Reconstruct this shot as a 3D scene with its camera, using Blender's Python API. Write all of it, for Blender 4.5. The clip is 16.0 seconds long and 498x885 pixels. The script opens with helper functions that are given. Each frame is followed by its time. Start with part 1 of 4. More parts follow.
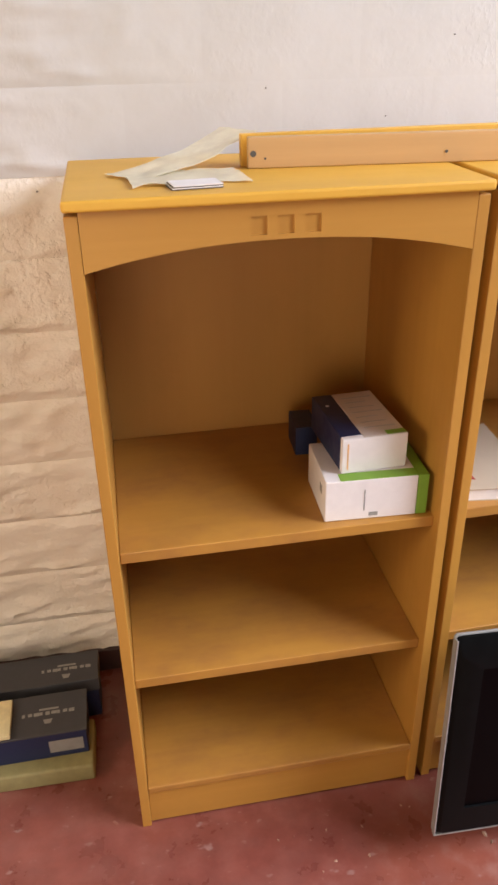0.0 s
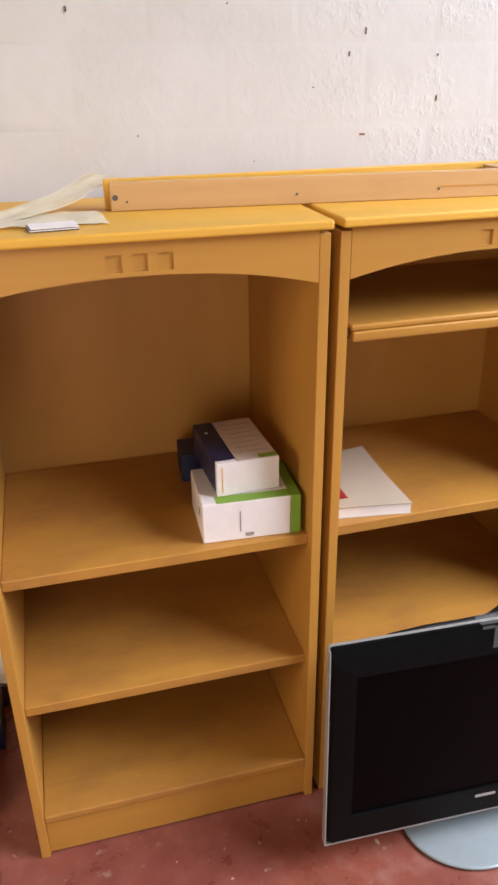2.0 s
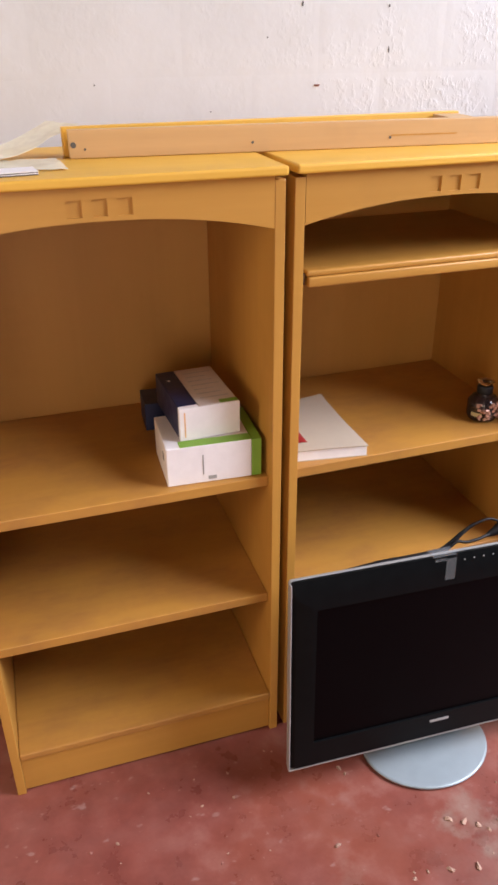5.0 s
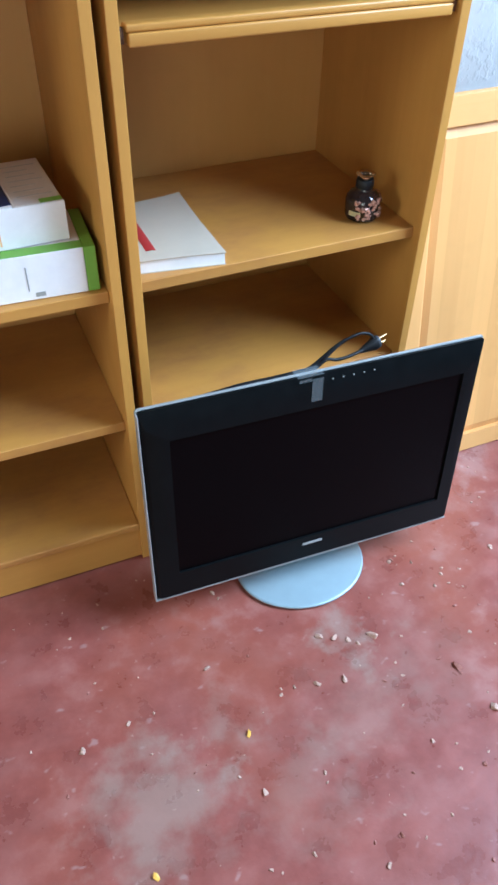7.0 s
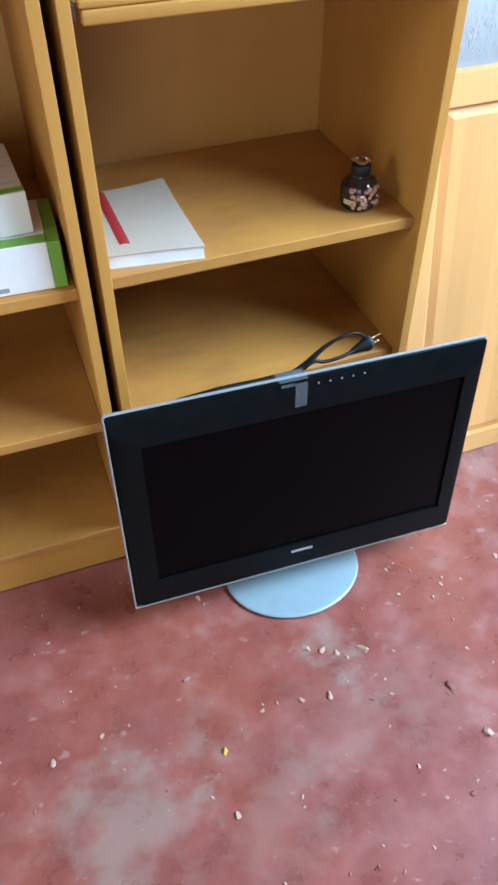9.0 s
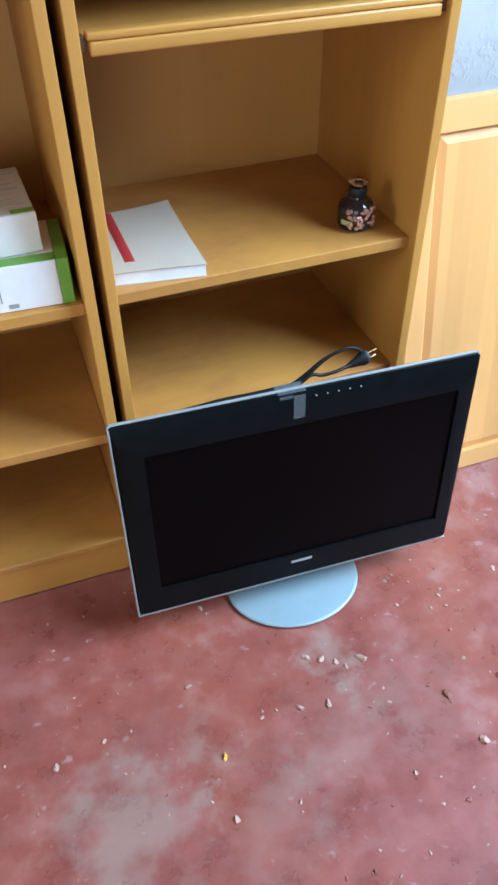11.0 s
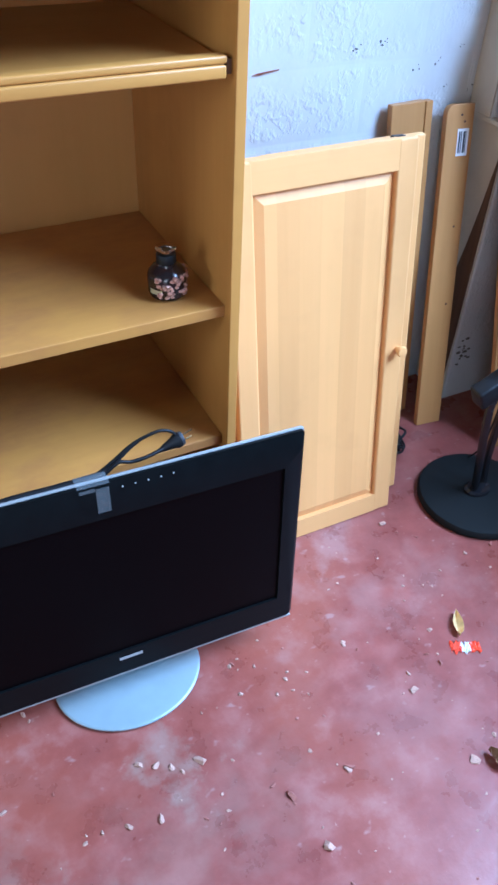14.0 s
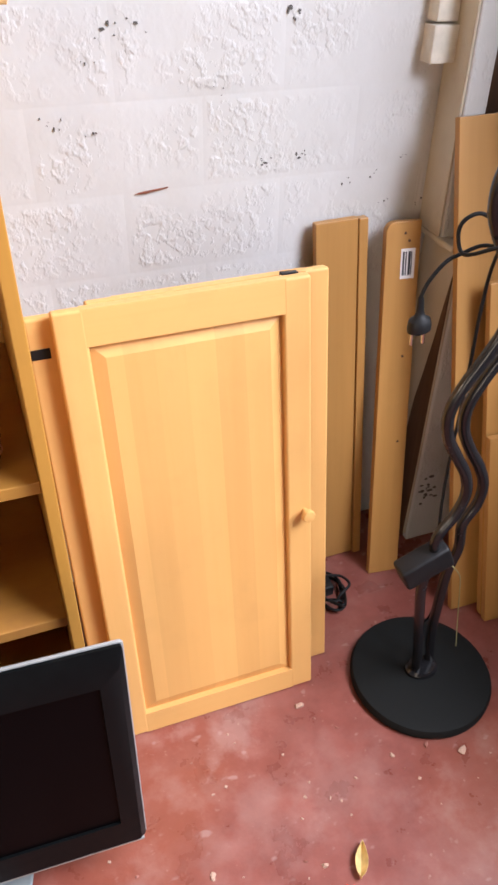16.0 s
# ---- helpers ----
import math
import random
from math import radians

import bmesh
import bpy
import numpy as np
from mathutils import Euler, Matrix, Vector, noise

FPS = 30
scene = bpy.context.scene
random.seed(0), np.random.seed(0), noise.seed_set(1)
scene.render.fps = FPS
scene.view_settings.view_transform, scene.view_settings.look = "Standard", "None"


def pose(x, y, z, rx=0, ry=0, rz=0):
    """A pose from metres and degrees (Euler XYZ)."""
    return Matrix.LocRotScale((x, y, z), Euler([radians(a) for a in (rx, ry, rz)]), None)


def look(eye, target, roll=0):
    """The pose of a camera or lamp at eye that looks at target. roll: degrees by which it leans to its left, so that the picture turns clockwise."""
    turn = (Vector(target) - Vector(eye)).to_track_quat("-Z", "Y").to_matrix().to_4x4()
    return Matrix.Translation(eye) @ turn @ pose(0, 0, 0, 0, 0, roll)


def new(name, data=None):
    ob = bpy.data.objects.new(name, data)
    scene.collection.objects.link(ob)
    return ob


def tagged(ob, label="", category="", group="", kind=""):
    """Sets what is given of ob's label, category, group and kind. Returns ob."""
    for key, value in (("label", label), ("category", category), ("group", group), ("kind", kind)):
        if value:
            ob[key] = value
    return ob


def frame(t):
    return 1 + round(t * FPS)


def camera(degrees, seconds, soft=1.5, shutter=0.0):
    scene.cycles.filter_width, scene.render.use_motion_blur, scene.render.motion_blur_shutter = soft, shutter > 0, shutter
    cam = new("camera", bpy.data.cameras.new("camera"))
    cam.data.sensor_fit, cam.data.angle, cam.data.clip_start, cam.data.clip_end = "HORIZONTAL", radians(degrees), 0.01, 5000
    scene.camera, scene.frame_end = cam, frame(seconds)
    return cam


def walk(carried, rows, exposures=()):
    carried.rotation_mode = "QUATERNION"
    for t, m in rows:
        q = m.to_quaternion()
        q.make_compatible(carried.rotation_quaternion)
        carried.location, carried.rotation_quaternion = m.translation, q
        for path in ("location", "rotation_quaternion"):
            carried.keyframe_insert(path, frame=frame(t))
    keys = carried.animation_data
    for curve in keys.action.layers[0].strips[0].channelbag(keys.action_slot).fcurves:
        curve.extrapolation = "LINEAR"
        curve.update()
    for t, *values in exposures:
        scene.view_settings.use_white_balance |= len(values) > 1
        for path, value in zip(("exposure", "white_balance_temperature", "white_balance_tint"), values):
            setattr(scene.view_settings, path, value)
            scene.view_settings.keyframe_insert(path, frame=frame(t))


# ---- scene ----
cam = camera(36.5, 16.0, 2.8)
PATH = [
    (0, (-0.507, -1.006, 1.426), (-0.205, 0.723, 0.469), -1.1),
    (0.5, (-0.472, -1.056, 1.435), (-0.132, 0.692, 0.525), -1.1),
    (1, (-0.442, -1.08, 1.44), (-0.036, 0.668, 0.558), -0.8),
    (1.5, (-0.42, -1.09, 1.441), (0.025, 0.654, 0.568), -0.6),
    (2, (-0.401, -1.095, 1.439), (0.051, 0.645, 0.562), -0.8),
    (2.5, (-0.379, -1.094, 1.432), (0.081, 0.639, 0.547), -0.8),
    (3, (-0.408, -1.105, 1.429), (0.079, 0.616, 0.533), -0.7),
    (5.5, (-0.412, -1.157, 1.416), (0.115, 0.49, 0.411), -0.1),
    (6, (-0.35, -1.146, 1.383), (0.155, 0.422, 0.248), -0.0),
    (6.5, (-0.247, -1.135, 1.353), (0.286, 0.301, 0.067), 0.8),
    (7, (-0.22, -1.072, 1.338), (0.373, 0.279, -0.012), 1.4),
    (7.5, (-0.165, -1.008, 1.317), (0.384, 0.308, -0.085), -0.0),
    (8, (-0.108, -1.008, 1.328), (0.39, 0.321, -0.082), 0.3),
    (10.5, (-0.086, -1.045, 1.331), (0.393, 0.32, -0.05), -0.7),
    (11, (-0.093, -1.061, 1.341), (0.384, 0.324, -0.021), -0.7),
    (11.5, (-0.094, -1.066, 1.345), (0.38, 0.334, -0.003), -0.7),
    (12, (-0.079, -1.063, 1.343), (0.398, 0.339, -0.001), -0.4),
    (12.5, (-0.061, -1.057, 1.337), (0.435, 0.34, -0.006), -0.1),
    (13, (-0.024, -1.069, 1.342), (0.516, 0.317, 0.004), 0.6),
    (13.5, (0.033, -1.059, 1.342), (0.641, 0.306, 0.012), 1.5),
    (14, (0.124, -0.973, 1.344), (0.829, 0.358, 0.028), 2.9),
    (14.5, (0.253, -0.849, 1.351), (1.024, 0.462, 0.052), 3.4),
    (15, (0.399, -0.806, 1.356), (1.048, 0.602, 0.092), 1.9),
    (15.5, (0.555, -0.798, 1.363), (1.088, 0.678, 0.123), 2.0),
    (16, (0.592, -0.805, 1.364), (1.148, 0.675, 0.139), 1.1),
]
# seconds, stops, white balance and tint
EXPOSURES = [
    (0.0, -0.3, 6500, 18), (3.0, -0.3, 6400, 18), (5.5, -0.3, 6300, 22), (6.0, -0.2, 5900, 22), (6.5, -0.05, 4900, 10), (7.0, 0.0, 4650, 0),
    (10.5, 0.0, 4650, -2), (12.0, 0.0, 4550, 0), (13.0, 0.05, 4500, 5), (13.5, 0.05, 4400, 8), (14.0, 0.0, 4150, 7), (14.5, 0.0, 4250, 7),
    (15.0, 0.0, 5200, 16), (15.5, -0.08, 6250, 17), (16.0, -0.12, 6250, 17),
]
walk(cam, [(t, look(eye, target, roll)) for t, eye, target, roll in PATH], EXPOSURES)

# ---- light ----
world = bpy.data.worlds.new("sky")
scene.world = world
world.use_nodes = True
sky = world.node_tree.nodes.new("ShaderNodeTexSky")
sky.sky_type, sky.sun_disc = "NISHITA", False
sky.sun_elevation, sky.sun_rotation = radians(48), radians(120)
world.node_tree.links.new(sky.outputs[0], world.node_tree.nodes["Background"].inputs[0])
world.node_tree.nodes["Background"].inputs[1].default_value = 0.12


def area_lamp(name, m, width, height, watts, colour):
    data = bpy.data.lights.new(name, "AREA")
    data.shape, data.size, data.size_y = "RECTANGLE", width, height
    data.energy, data.color = watts, colour
    ob = new(name, data)
    ob.matrix_world = m
    return ob


# daylight from unseen openings: the east window, the doorway behind as frontal fill, and a small west window added to
# brighten the left wall
area_lamp("window_daylight", look((2.9, -1.4, 3.2), (0.8, -0.15, 0.5)), 2.4, 2.1, 460, (0.92, 0.96, 1.0))
area_lamp("doorway_daylight", look((-1.2, -3.25, 1.25), (-0.9, 0.4, 0.8)), 1.4, 1.8, 40, (1.0, 0.8, 0.54))
area_lamp("west_window_daylight", look((-2.3, -0.62, 1.5), (-0.7, 0.3, 0.7)), 0.6, 0.8, 27, (1.0, 0.82, 0.56))


# ---- materials ----
def material(name, colour, rough=0.5, metal=0.0):
    mat = bpy.data.materials.new(name)
    mat.use_nodes = True
    p = mat.node_tree.nodes["Principled BSDF"]
    p.inputs["Base Color"].default_value = (*colour, 1)
    p.inputs["Roughness"].default_value = rough
    p.inputs["Metallic"].default_value = metal
    return mat


def node(mat, kind, **values):
    n = mat.node_tree.nodes.new(kind)
    for key, value in values.items():
        n.inputs[key].default_value = value
    return n


def wire(mat, a, b):
    mat.node_tree.links.new(a, b)


def shader(mat):
    return mat.node_tree.nodes["Principled BSDF"]


def coords(mat, scale=(1, 1, 1), shift=True):
    """Object coordinates at a scale, shifted from object to object."""
    tc = mat.node_tree.nodes.new("ShaderNodeTexCoord")
    mp = node(mat, "ShaderNodeMapping", Scale=scale)
    wire(mat, tc.outputs["Object"], mp.inputs["Vector"])
    if shift:
        info = mat.node_tree.nodes.new("ShaderNodeObjectInfo")
        mul = node(mat, "ShaderNodeVectorMath")
        mul.operation = "SCALE"
        mul.inputs[0].default_value = (31.0, 17.0, 23.0)
        wire(mat, info.outputs["Random"], mul.inputs["Scale"])
        wire(mat, mul.outputs[0], mp.inputs["Location"])
    return mp.outputs[0]


def noise_of(mat, vector, scale, detail=4.0, rough=0.55):
    n = node(mat, "ShaderNodeTexNoise", Scale=scale, Detail=detail, Roughness=rough)
    wire(mat, vector, n.inputs["Vector"])
    return n.outputs["Fac"]


def ramp(mat, fac, *stops):
    r = mat.node_tree.nodes.new("ShaderNodeValToRGB")
    while len(r.color_ramp.elements) < len(stops):
        r.color_ramp.elements.new(0.5)
    for e, (at, c) in zip(r.color_ramp.elements, stops):
        e.position = at
        e.color = (*c, 1) if len(c) == 3 else c
    wire(mat, fac, r.inputs[0])
    return r.outputs[0]


def mix(mat, fac, a, b, how="MIX"):
    m = mat.node_tree.nodes.new("ShaderNodeMix")
    m.data_type, m.blend_type = "RGBA", how
    for slot, value in ((0, fac), (6, a), (7, b)):
        if isinstance(value, (int, float)):
            m.inputs[slot].default_value = value
        elif isinstance(value, tuple):
            m.inputs[slot].default_value = (*value, 1)
        else:
            wire(mat, value, m.inputs[slot])
    return m.outputs[2]


def bump(mat, height, strength, distance):
    b = node(mat, "ShaderNodeBump", Strength=strength, Distance=distance)
    wire(mat, height, b.inputs["Height"])
    last = shader(mat).inputs["Normal"]
    if last.is_linked:
        wire(mat, last.links[0].from_socket, b.inputs["Normal"])
    wire(mat, b.outputs[0], last)


def wood(name, axis, light, dark, rough=0.42, coarse=1.0):
    """Beech-look laminate with its grain along one axis."""
    mat = material(name, light, rough)
    scale = [55.0 * coarse] * 3
    scale[axis] = 2.2
    v = coords(mat, tuple(scale))
    grain = noise_of(mat, v, 1.0, 6, 0.6)
    wide = [7.0, 7.0, 7.0]
    wide[axis] = 0.8
    bands = noise_of(mat, coords(mat, tuple(wide)), 1.0, 2, 0.5)
    base = ramp(mat, grain, (0.3, dark), (0.68, light))
    tint = ramp(mat, bands, (0.3, (0.93, 0.92, 0.9)), (0.7, (1.03, 1.03, 1.02)))
    col = mix(mat, 1.0, base, tint, "MULTIPLY")
    spots = noise_of(mat, coords(mat), 9.0, 3, 0.6)
    col = mix(mat, ramp(mat, spots, (0.55, (0, 0, 0)), (0.85, (0.3, 0.3, 0.3))), col, tuple(c * 0.7 for c in dark))
    wire(mat, col, shader(mat).inputs["Base Color"])
    wire(mat, ramp(mat, spots, (0.3, (rough - 0.02,) * 3), (0.7, (rough + 0.03,) * 3)), shader(mat).inputs["Roughness"])
    bump(mat, grain, 0.06, 0.0005)
    return mat


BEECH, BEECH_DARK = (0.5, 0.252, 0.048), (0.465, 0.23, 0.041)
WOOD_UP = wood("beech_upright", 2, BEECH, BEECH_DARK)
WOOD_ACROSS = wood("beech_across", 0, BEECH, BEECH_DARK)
# lighter, yellower tone than the cabinet sides
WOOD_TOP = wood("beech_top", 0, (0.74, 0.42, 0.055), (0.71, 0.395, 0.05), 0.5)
WOOD_DOOR = wood("beech_door", 2, (0.74, 0.41, 0.138), (0.71, 0.389, 0.126), 0.5)
WOOD_RAIL = wood("beech_door_rail", 0, (0.74, 0.41, 0.138), (0.71, 0.389, 0.126), 0.5)
WOOD_PANEL = wood("beech_door_panel", 2, (0.74, 0.41, 0.138), (0.71, 0.389, 0.126), 0.5)


def staves(mat, width):
    """Glued staves of slightly different tone, side by side along x."""
    tc = mat.node_tree.nodes.new("ShaderNodeTexCoord")
    sep = mat.node_tree.nodes.new("ShaderNodeSeparateXYZ")
    wire(mat, tc.outputs["Object"], sep.inputs[0])
    cut = node(mat, "ShaderNodeMath")
    cut.operation, cut.inputs[1].default_value = "SNAP", width
    wire(mat, sep.outputs["X"], cut.inputs[0])
    rnd = mat.node_tree.nodes.new("ShaderNodeTexWhiteNoise")
    rnd.noise_dimensions = "1D"
    wire(mat, cut.outputs[0], rnd.inputs["W"])
    tone = ramp(mat, rnd.outputs["Value"], (0.0, (0.9, 0.87, 0.83)), (1.0, (1.03, 1.02, 1.0)))
    base = shader(mat).inputs["Base Color"]
    wire(mat, mix(mat, 1.0, base.links[0].from_socket, tone, "MULTIPLY"), base)


staves(WOOD_PANEL, 0.0473)


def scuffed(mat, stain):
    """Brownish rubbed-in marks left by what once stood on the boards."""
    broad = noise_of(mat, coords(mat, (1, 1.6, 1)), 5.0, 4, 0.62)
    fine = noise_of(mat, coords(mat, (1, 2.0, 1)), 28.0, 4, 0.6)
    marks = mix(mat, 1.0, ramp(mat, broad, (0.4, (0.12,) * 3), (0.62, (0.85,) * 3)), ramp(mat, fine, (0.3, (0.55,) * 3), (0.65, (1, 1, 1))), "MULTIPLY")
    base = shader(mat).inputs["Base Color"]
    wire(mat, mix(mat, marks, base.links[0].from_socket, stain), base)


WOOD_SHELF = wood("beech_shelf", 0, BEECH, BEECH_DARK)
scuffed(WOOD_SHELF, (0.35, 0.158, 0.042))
WOOD_RAW = wood("pale_board", 0, (0.58, 0.365, 0.165), (0.52, 0.32, 0.14), 0.5)
WOOD_BOARD = wood("leaning_board", 2, (0.46, 0.236, 0.068), (0.42, 0.212, 0.059), 0.45)
BACKING = wood("hardboard_backing", 2, (0.47, 0.242, 0.056), (0.455, 0.232, 0.052), 0.5)


def wall_paint(name, colour, stain, fine, gross, streak=0.0, roughen=()):
    """Old wall paint, brushed and stippled in patches."""
    mat = material(name, colour, 0.55)
    v = coords(mat, (1, 1, 1), False)
    cloud = noise_of(mat, v, 5.0, 5, 0.6)
    fleck = noise_of(mat, coords(mat, (1.0, 1.0, 0.8), False), 70.0, 2.5, 0.55)
    patch = noise_of(mat, coords(mat, (1, 1, 1), False), 7.0, 2, 0.5)
    dirt = noise_of(mat, coords(mat, (1.6, 1.6, 0.6), False), 30.0, 4, 0.65)
    col = ramp(mat, cloud, (0.3, stain), (0.65, colour))
    col = mix(mat, ramp(mat, dirt, (0.7, (0, 0, 0)), (0.82, (0.3, 0.3, 0.3))), col, (0.42, 0.38, 0.33))
    wire(mat, col, shader(mat).inputs["Base Color"])
    bump(mat, cloud, 0.5, gross)
    if streak:
        ridge = noise_of(mat, coords(mat, (5.5, 1.0, 9.0), False), 2.4, 4, 0.6)
        bump(mat, ridge, 0.9, streak)
    stipple = mix(mat, 1.0, ramp(mat, fleck, (0.46, (0, 0, 0)), (0.64, (1, 1, 1))), ramp(mat, patch, (0.44, (0.06, 0.06, 0.06)), (0.58, (1, 1, 1))), "MULTIPLY")
    if roughen:
        sep = mat.node_tree.nodes.new("ShaderNodeSeparateXYZ")
        wire(mat, v, sep.inputs[0])
        # smooth bands of mortar between the stippled block faces
        flat = mat.node_tree.nodes.new("ShaderNodeCombineXYZ")
        for axis, slot, start in (("X", 0, 1.12), ("Z", 1, 0.907)):
            away = node(mat, "ShaderNodeMath")
            away.operation, away.inputs[1].default_value = "SUBTRACT", start
            wire(mat, sep.outputs[axis], away.inputs[0])
            wire(mat, away.outputs[0], flat.inputs[slot])
        bond = node(mat, "ShaderNodeTexBrick", Scale=1.0)
        for key, value in (("Mortar Size", 0.017), ("Mortar Smooth", 0.8), ("Brick Width", 0.288), ("Row Height", 0.1465)):
            bond.inputs[key].default_value = value
        wire(mat, flat.outputs[0], bond.inputs["Vector"])
        stipple = mix(mat, 1.0, stipple, ramp(mat, bond.outputs["Fac"], (0.0, (1, 1, 1)), (0.8, (0.08,) * 3)), "MULTIPLY")
        stipple = mix(mat, 1.0, stipple, ramp(mat, sep.outputs["X"], (roughen[0], (0.12,) * 3), (roughen[1], (1, 1, 1))), "MULTIPLY")
    bump(mat, stipple, 0.6, fine)
    return mat


PAINT = wall_paint("white_wall_paint", (0.59, 0.59, 0.59), (0.54, 0.535, 0.525), 0.0023, 0.005, 0.0, (0.1, 0.75))
# lower left courses: lighter, warmer colour in place of warm light reaching them
PAINT_LIT_LEFT = wall_paint("warm_lit_left_wall_paint", (0.78, 0.735, 0.66), (0.72, 0.665, 0.575), 0.002, 0.01, 0.012)
# dark colour of the unseen walls and ceiling, keeps bounced light low
UNSEEN_DARK = wall_paint("dark_unseen_wall", (0.24, 0.22, 0.19), (0.19, 0.17, 0.145), 0.001, 0.004)
CREAM = wall_paint("cream_gloss_paint", (0.56, 0.5, 0.39), (0.46, 0.4, 0.3), 0.0008, 0.002)
SKIRT = material("dark_red_skirting_paint", (0.035, 0.012, 0.01), 0.5)
STAINED = wood("stained_timber", 2, (0.12, 0.06, 0.03), (0.06, 0.028, 0.014), 0.6)


def floor_paint():
    mat = material("worn_red_floor_paint", (0.3, 0.06, 0.05), 0.35)
    v = coords(mat, shift=False)
    broad = noise_of(mat, v, 2.2, 3, 0.5)
    mid = noise_of(mat, v, 12.0, 5, 0.6)
    fine = noise_of(mat, v, 60.0, 3, 0.55)
    smear = noise_of(mat, coords(mat, (0.8, 1.4, 1), False), 11.0, 5, 0.6)
    red = ramp(mat, mid, (0.3, (0.17, 0.046, 0.036)), (0.7, (0.268, 0.081, 0.062)))
    rust = noise_of(mat, coords(mat, (1.3, 1, 1), False), 1.7, 2, 0.5)
    red = mix(mat, ramp(mat, rust, (0.5, (0, 0, 0)), (0.68, (0.4, 0.4, 0.4))), red, (0.3, 0.085, 0.042))
    dust = ramp(mat, smear, (0.44, (0, 0, 0)), (0.78, (0.25, 0.25, 0.25)))
    col = mix(mat, dust, red, (0.33, 0.17, 0.145))
    worn = mix(mat, 1.0, ramp(mat, broad, (0.42, (0, 0, 0)), (0.62, (1, 1, 1))), ramp(mat, mid, (0.52, (0, 0, 0)), (0.68, (0.26, 0.26, 0.26))), "MULTIPLY")
    col = mix(mat, worn, col, (0.36, 0.245, 0.21))
    fleck = noise_of(mat, coords(mat, (1, 1.5, 1), False), 26.0, 2, 0.5)
    col = mix(mat, ramp(mat, fleck, (0.67, (0, 0, 0)), (0.74, (0.36, 0.36, 0.36))), col, (0.44, 0.31, 0.28))
    # bare patches where the paint is rubbed through; the paler right-hand ones also paint in window light
    tc = mat.node_tree.nodes.new("ShaderNodeTexCoord")
    rubbed = noise_of(mat, v, 14.0, 5, 0.62)
    for x, y, r, much in ((-0.13, -0.52, 0.14, 0.55), (0.27, -0.5, 0.13, 0.2), (0.0, -0.44, 0.06, 0.26), (0.12, -0.6, 0.1, 0.24), (0.45, -0.47, 0.11, 0.16), (0.86, 0.0, 0.07, 0.35), (0.33, -0.355, 0.05, 0.5), (0.85, -0.2, 0.1, 0.18), (1.02, -0.2, 0.1, 0.16), (0.78, -0.48, 0.14, 0.14), (1.15, -0.45, 0.15, 0.16)):
        d = node(mat, "ShaderNodeVectorMath")
        d.operation = "DISTANCE"
        d.inputs[1].default_value = (x, y, 0)
        wire(mat, tc.outputs["Object"], d.inputs[0])
        wob = node(mat, "ShaderNodeMath")
        wob.operation, wob.inputs[1].default_value = "MULTIPLY_ADD", 0.42
        wire(mat, rubbed, wob.inputs[0])
        wire(mat, d.outputs["Value"], wob.inputs[2])
        edge = ramp(mat, wob.outputs[0], (0.19 + 0.35 * r, (much,) * 3), (0.23 + 0.95 * r, (0, 0, 0)))
        col = mix(mat, edge, col, (0.3, 0.22, 0.175) if x < 0.7 else (0.42, 0.29, 0.26))
    col = mix(mat, ramp(mat, fine, (0.68, (0, 0, 0)), (0.76, (0.35, 0.35, 0.35))), col, (0.5, 0.36, 0.3))
    wire(mat, col, shader(mat).inputs["Base Color"])
    wire(mat, ramp(mat, mid, (0.3, (0.24,) * 3), (0.75, (0.4,) * 3)), shader(mat).inputs["Roughness"])
    bump(mat, mid, 0.3, 0.003)
    bump(mat, fine, 0.25, 0.0015)
    return mat


FLOOR = floor_paint()


def plain(name, colour, rough=0.5, metal=0.0, vary=0.12, size=40.0, relief=0.0003):
    """A plain surface with slight wear in colour and gloss."""
    mat = material(name, colour, rough, metal)
    n = noise_of(mat, coords(mat), size, 4, 0.6)
    wire(mat, ramp(mat, n, (0.3, tuple(c * (1 - vary) for c in colour)), (0.7, tuple(min(1, c * (1 + vary)) for c in colour))), shader(mat).inputs["Base Color"])
    wire(mat, ramp(mat, n, (0.3, (max(0.03, rough - 0.06),) * 3), (0.7, (min(1, rough + 0.08),) * 3)), shader(mat).inputs["Roughness"])
    bump(mat, n, 0.2, relief)
    return mat


BEZEL = plain("charcoal_plastic", (0.0035, 0.0045, 0.005), 0.38)
shader(BEZEL).inputs["Specular IOR Level"].default_value = 0.09
SCREEN = material("dark_screen", (0.002, 0.0016, 0.002), 0.3)
shader(SCREEN).inputs["Specular IOR Level"].default_value = 0.05
SILVER = plain("silver_plastic", (0.28, 0.34, 0.37), 0.42, 0.2, vary=0.03, relief=0.0)
SILVER_EDGE = plain("pale_silver_trim", (0.38, 0.39, 0.39), 0.34, 0.3, vary=0.03, relief=0.0)
BLACK = plain("black_plastic", (0.009, 0.009, 0.01), 0.45)
shader(BLACK).inputs["Specular IOR Level"].default_value = 0.28
BLACK_PAINT = plain("black_enamel", (0.01, 0.01, 0.012), 0.2, relief=0.0)
BASE_BLACK = plain("matt_black_base", (0.008, 0.009, 0.009), 0.7, relief=0.001)
shader(BASE_BLACK).inputs["Specular IOR Level"].default_value = 0.15
RUBBER = plain("black_cable", (0.007, 0.007, 0.008), 0.5)
shader(RUBBER).inputs["Specular IOR Level"].default_value = 0.25
BRASS = plain("brass_pin", (0.8, 0.55, 0.25), 0.25, 1.0)
NICKEL = plain("nickel_pin", (0.8, 0.8, 0.78), 0.2, 1.0)
CARD = plain("white_card", (0.8, 0.78, 0.79), 0.5, vary=0.035, relief=0.0001)
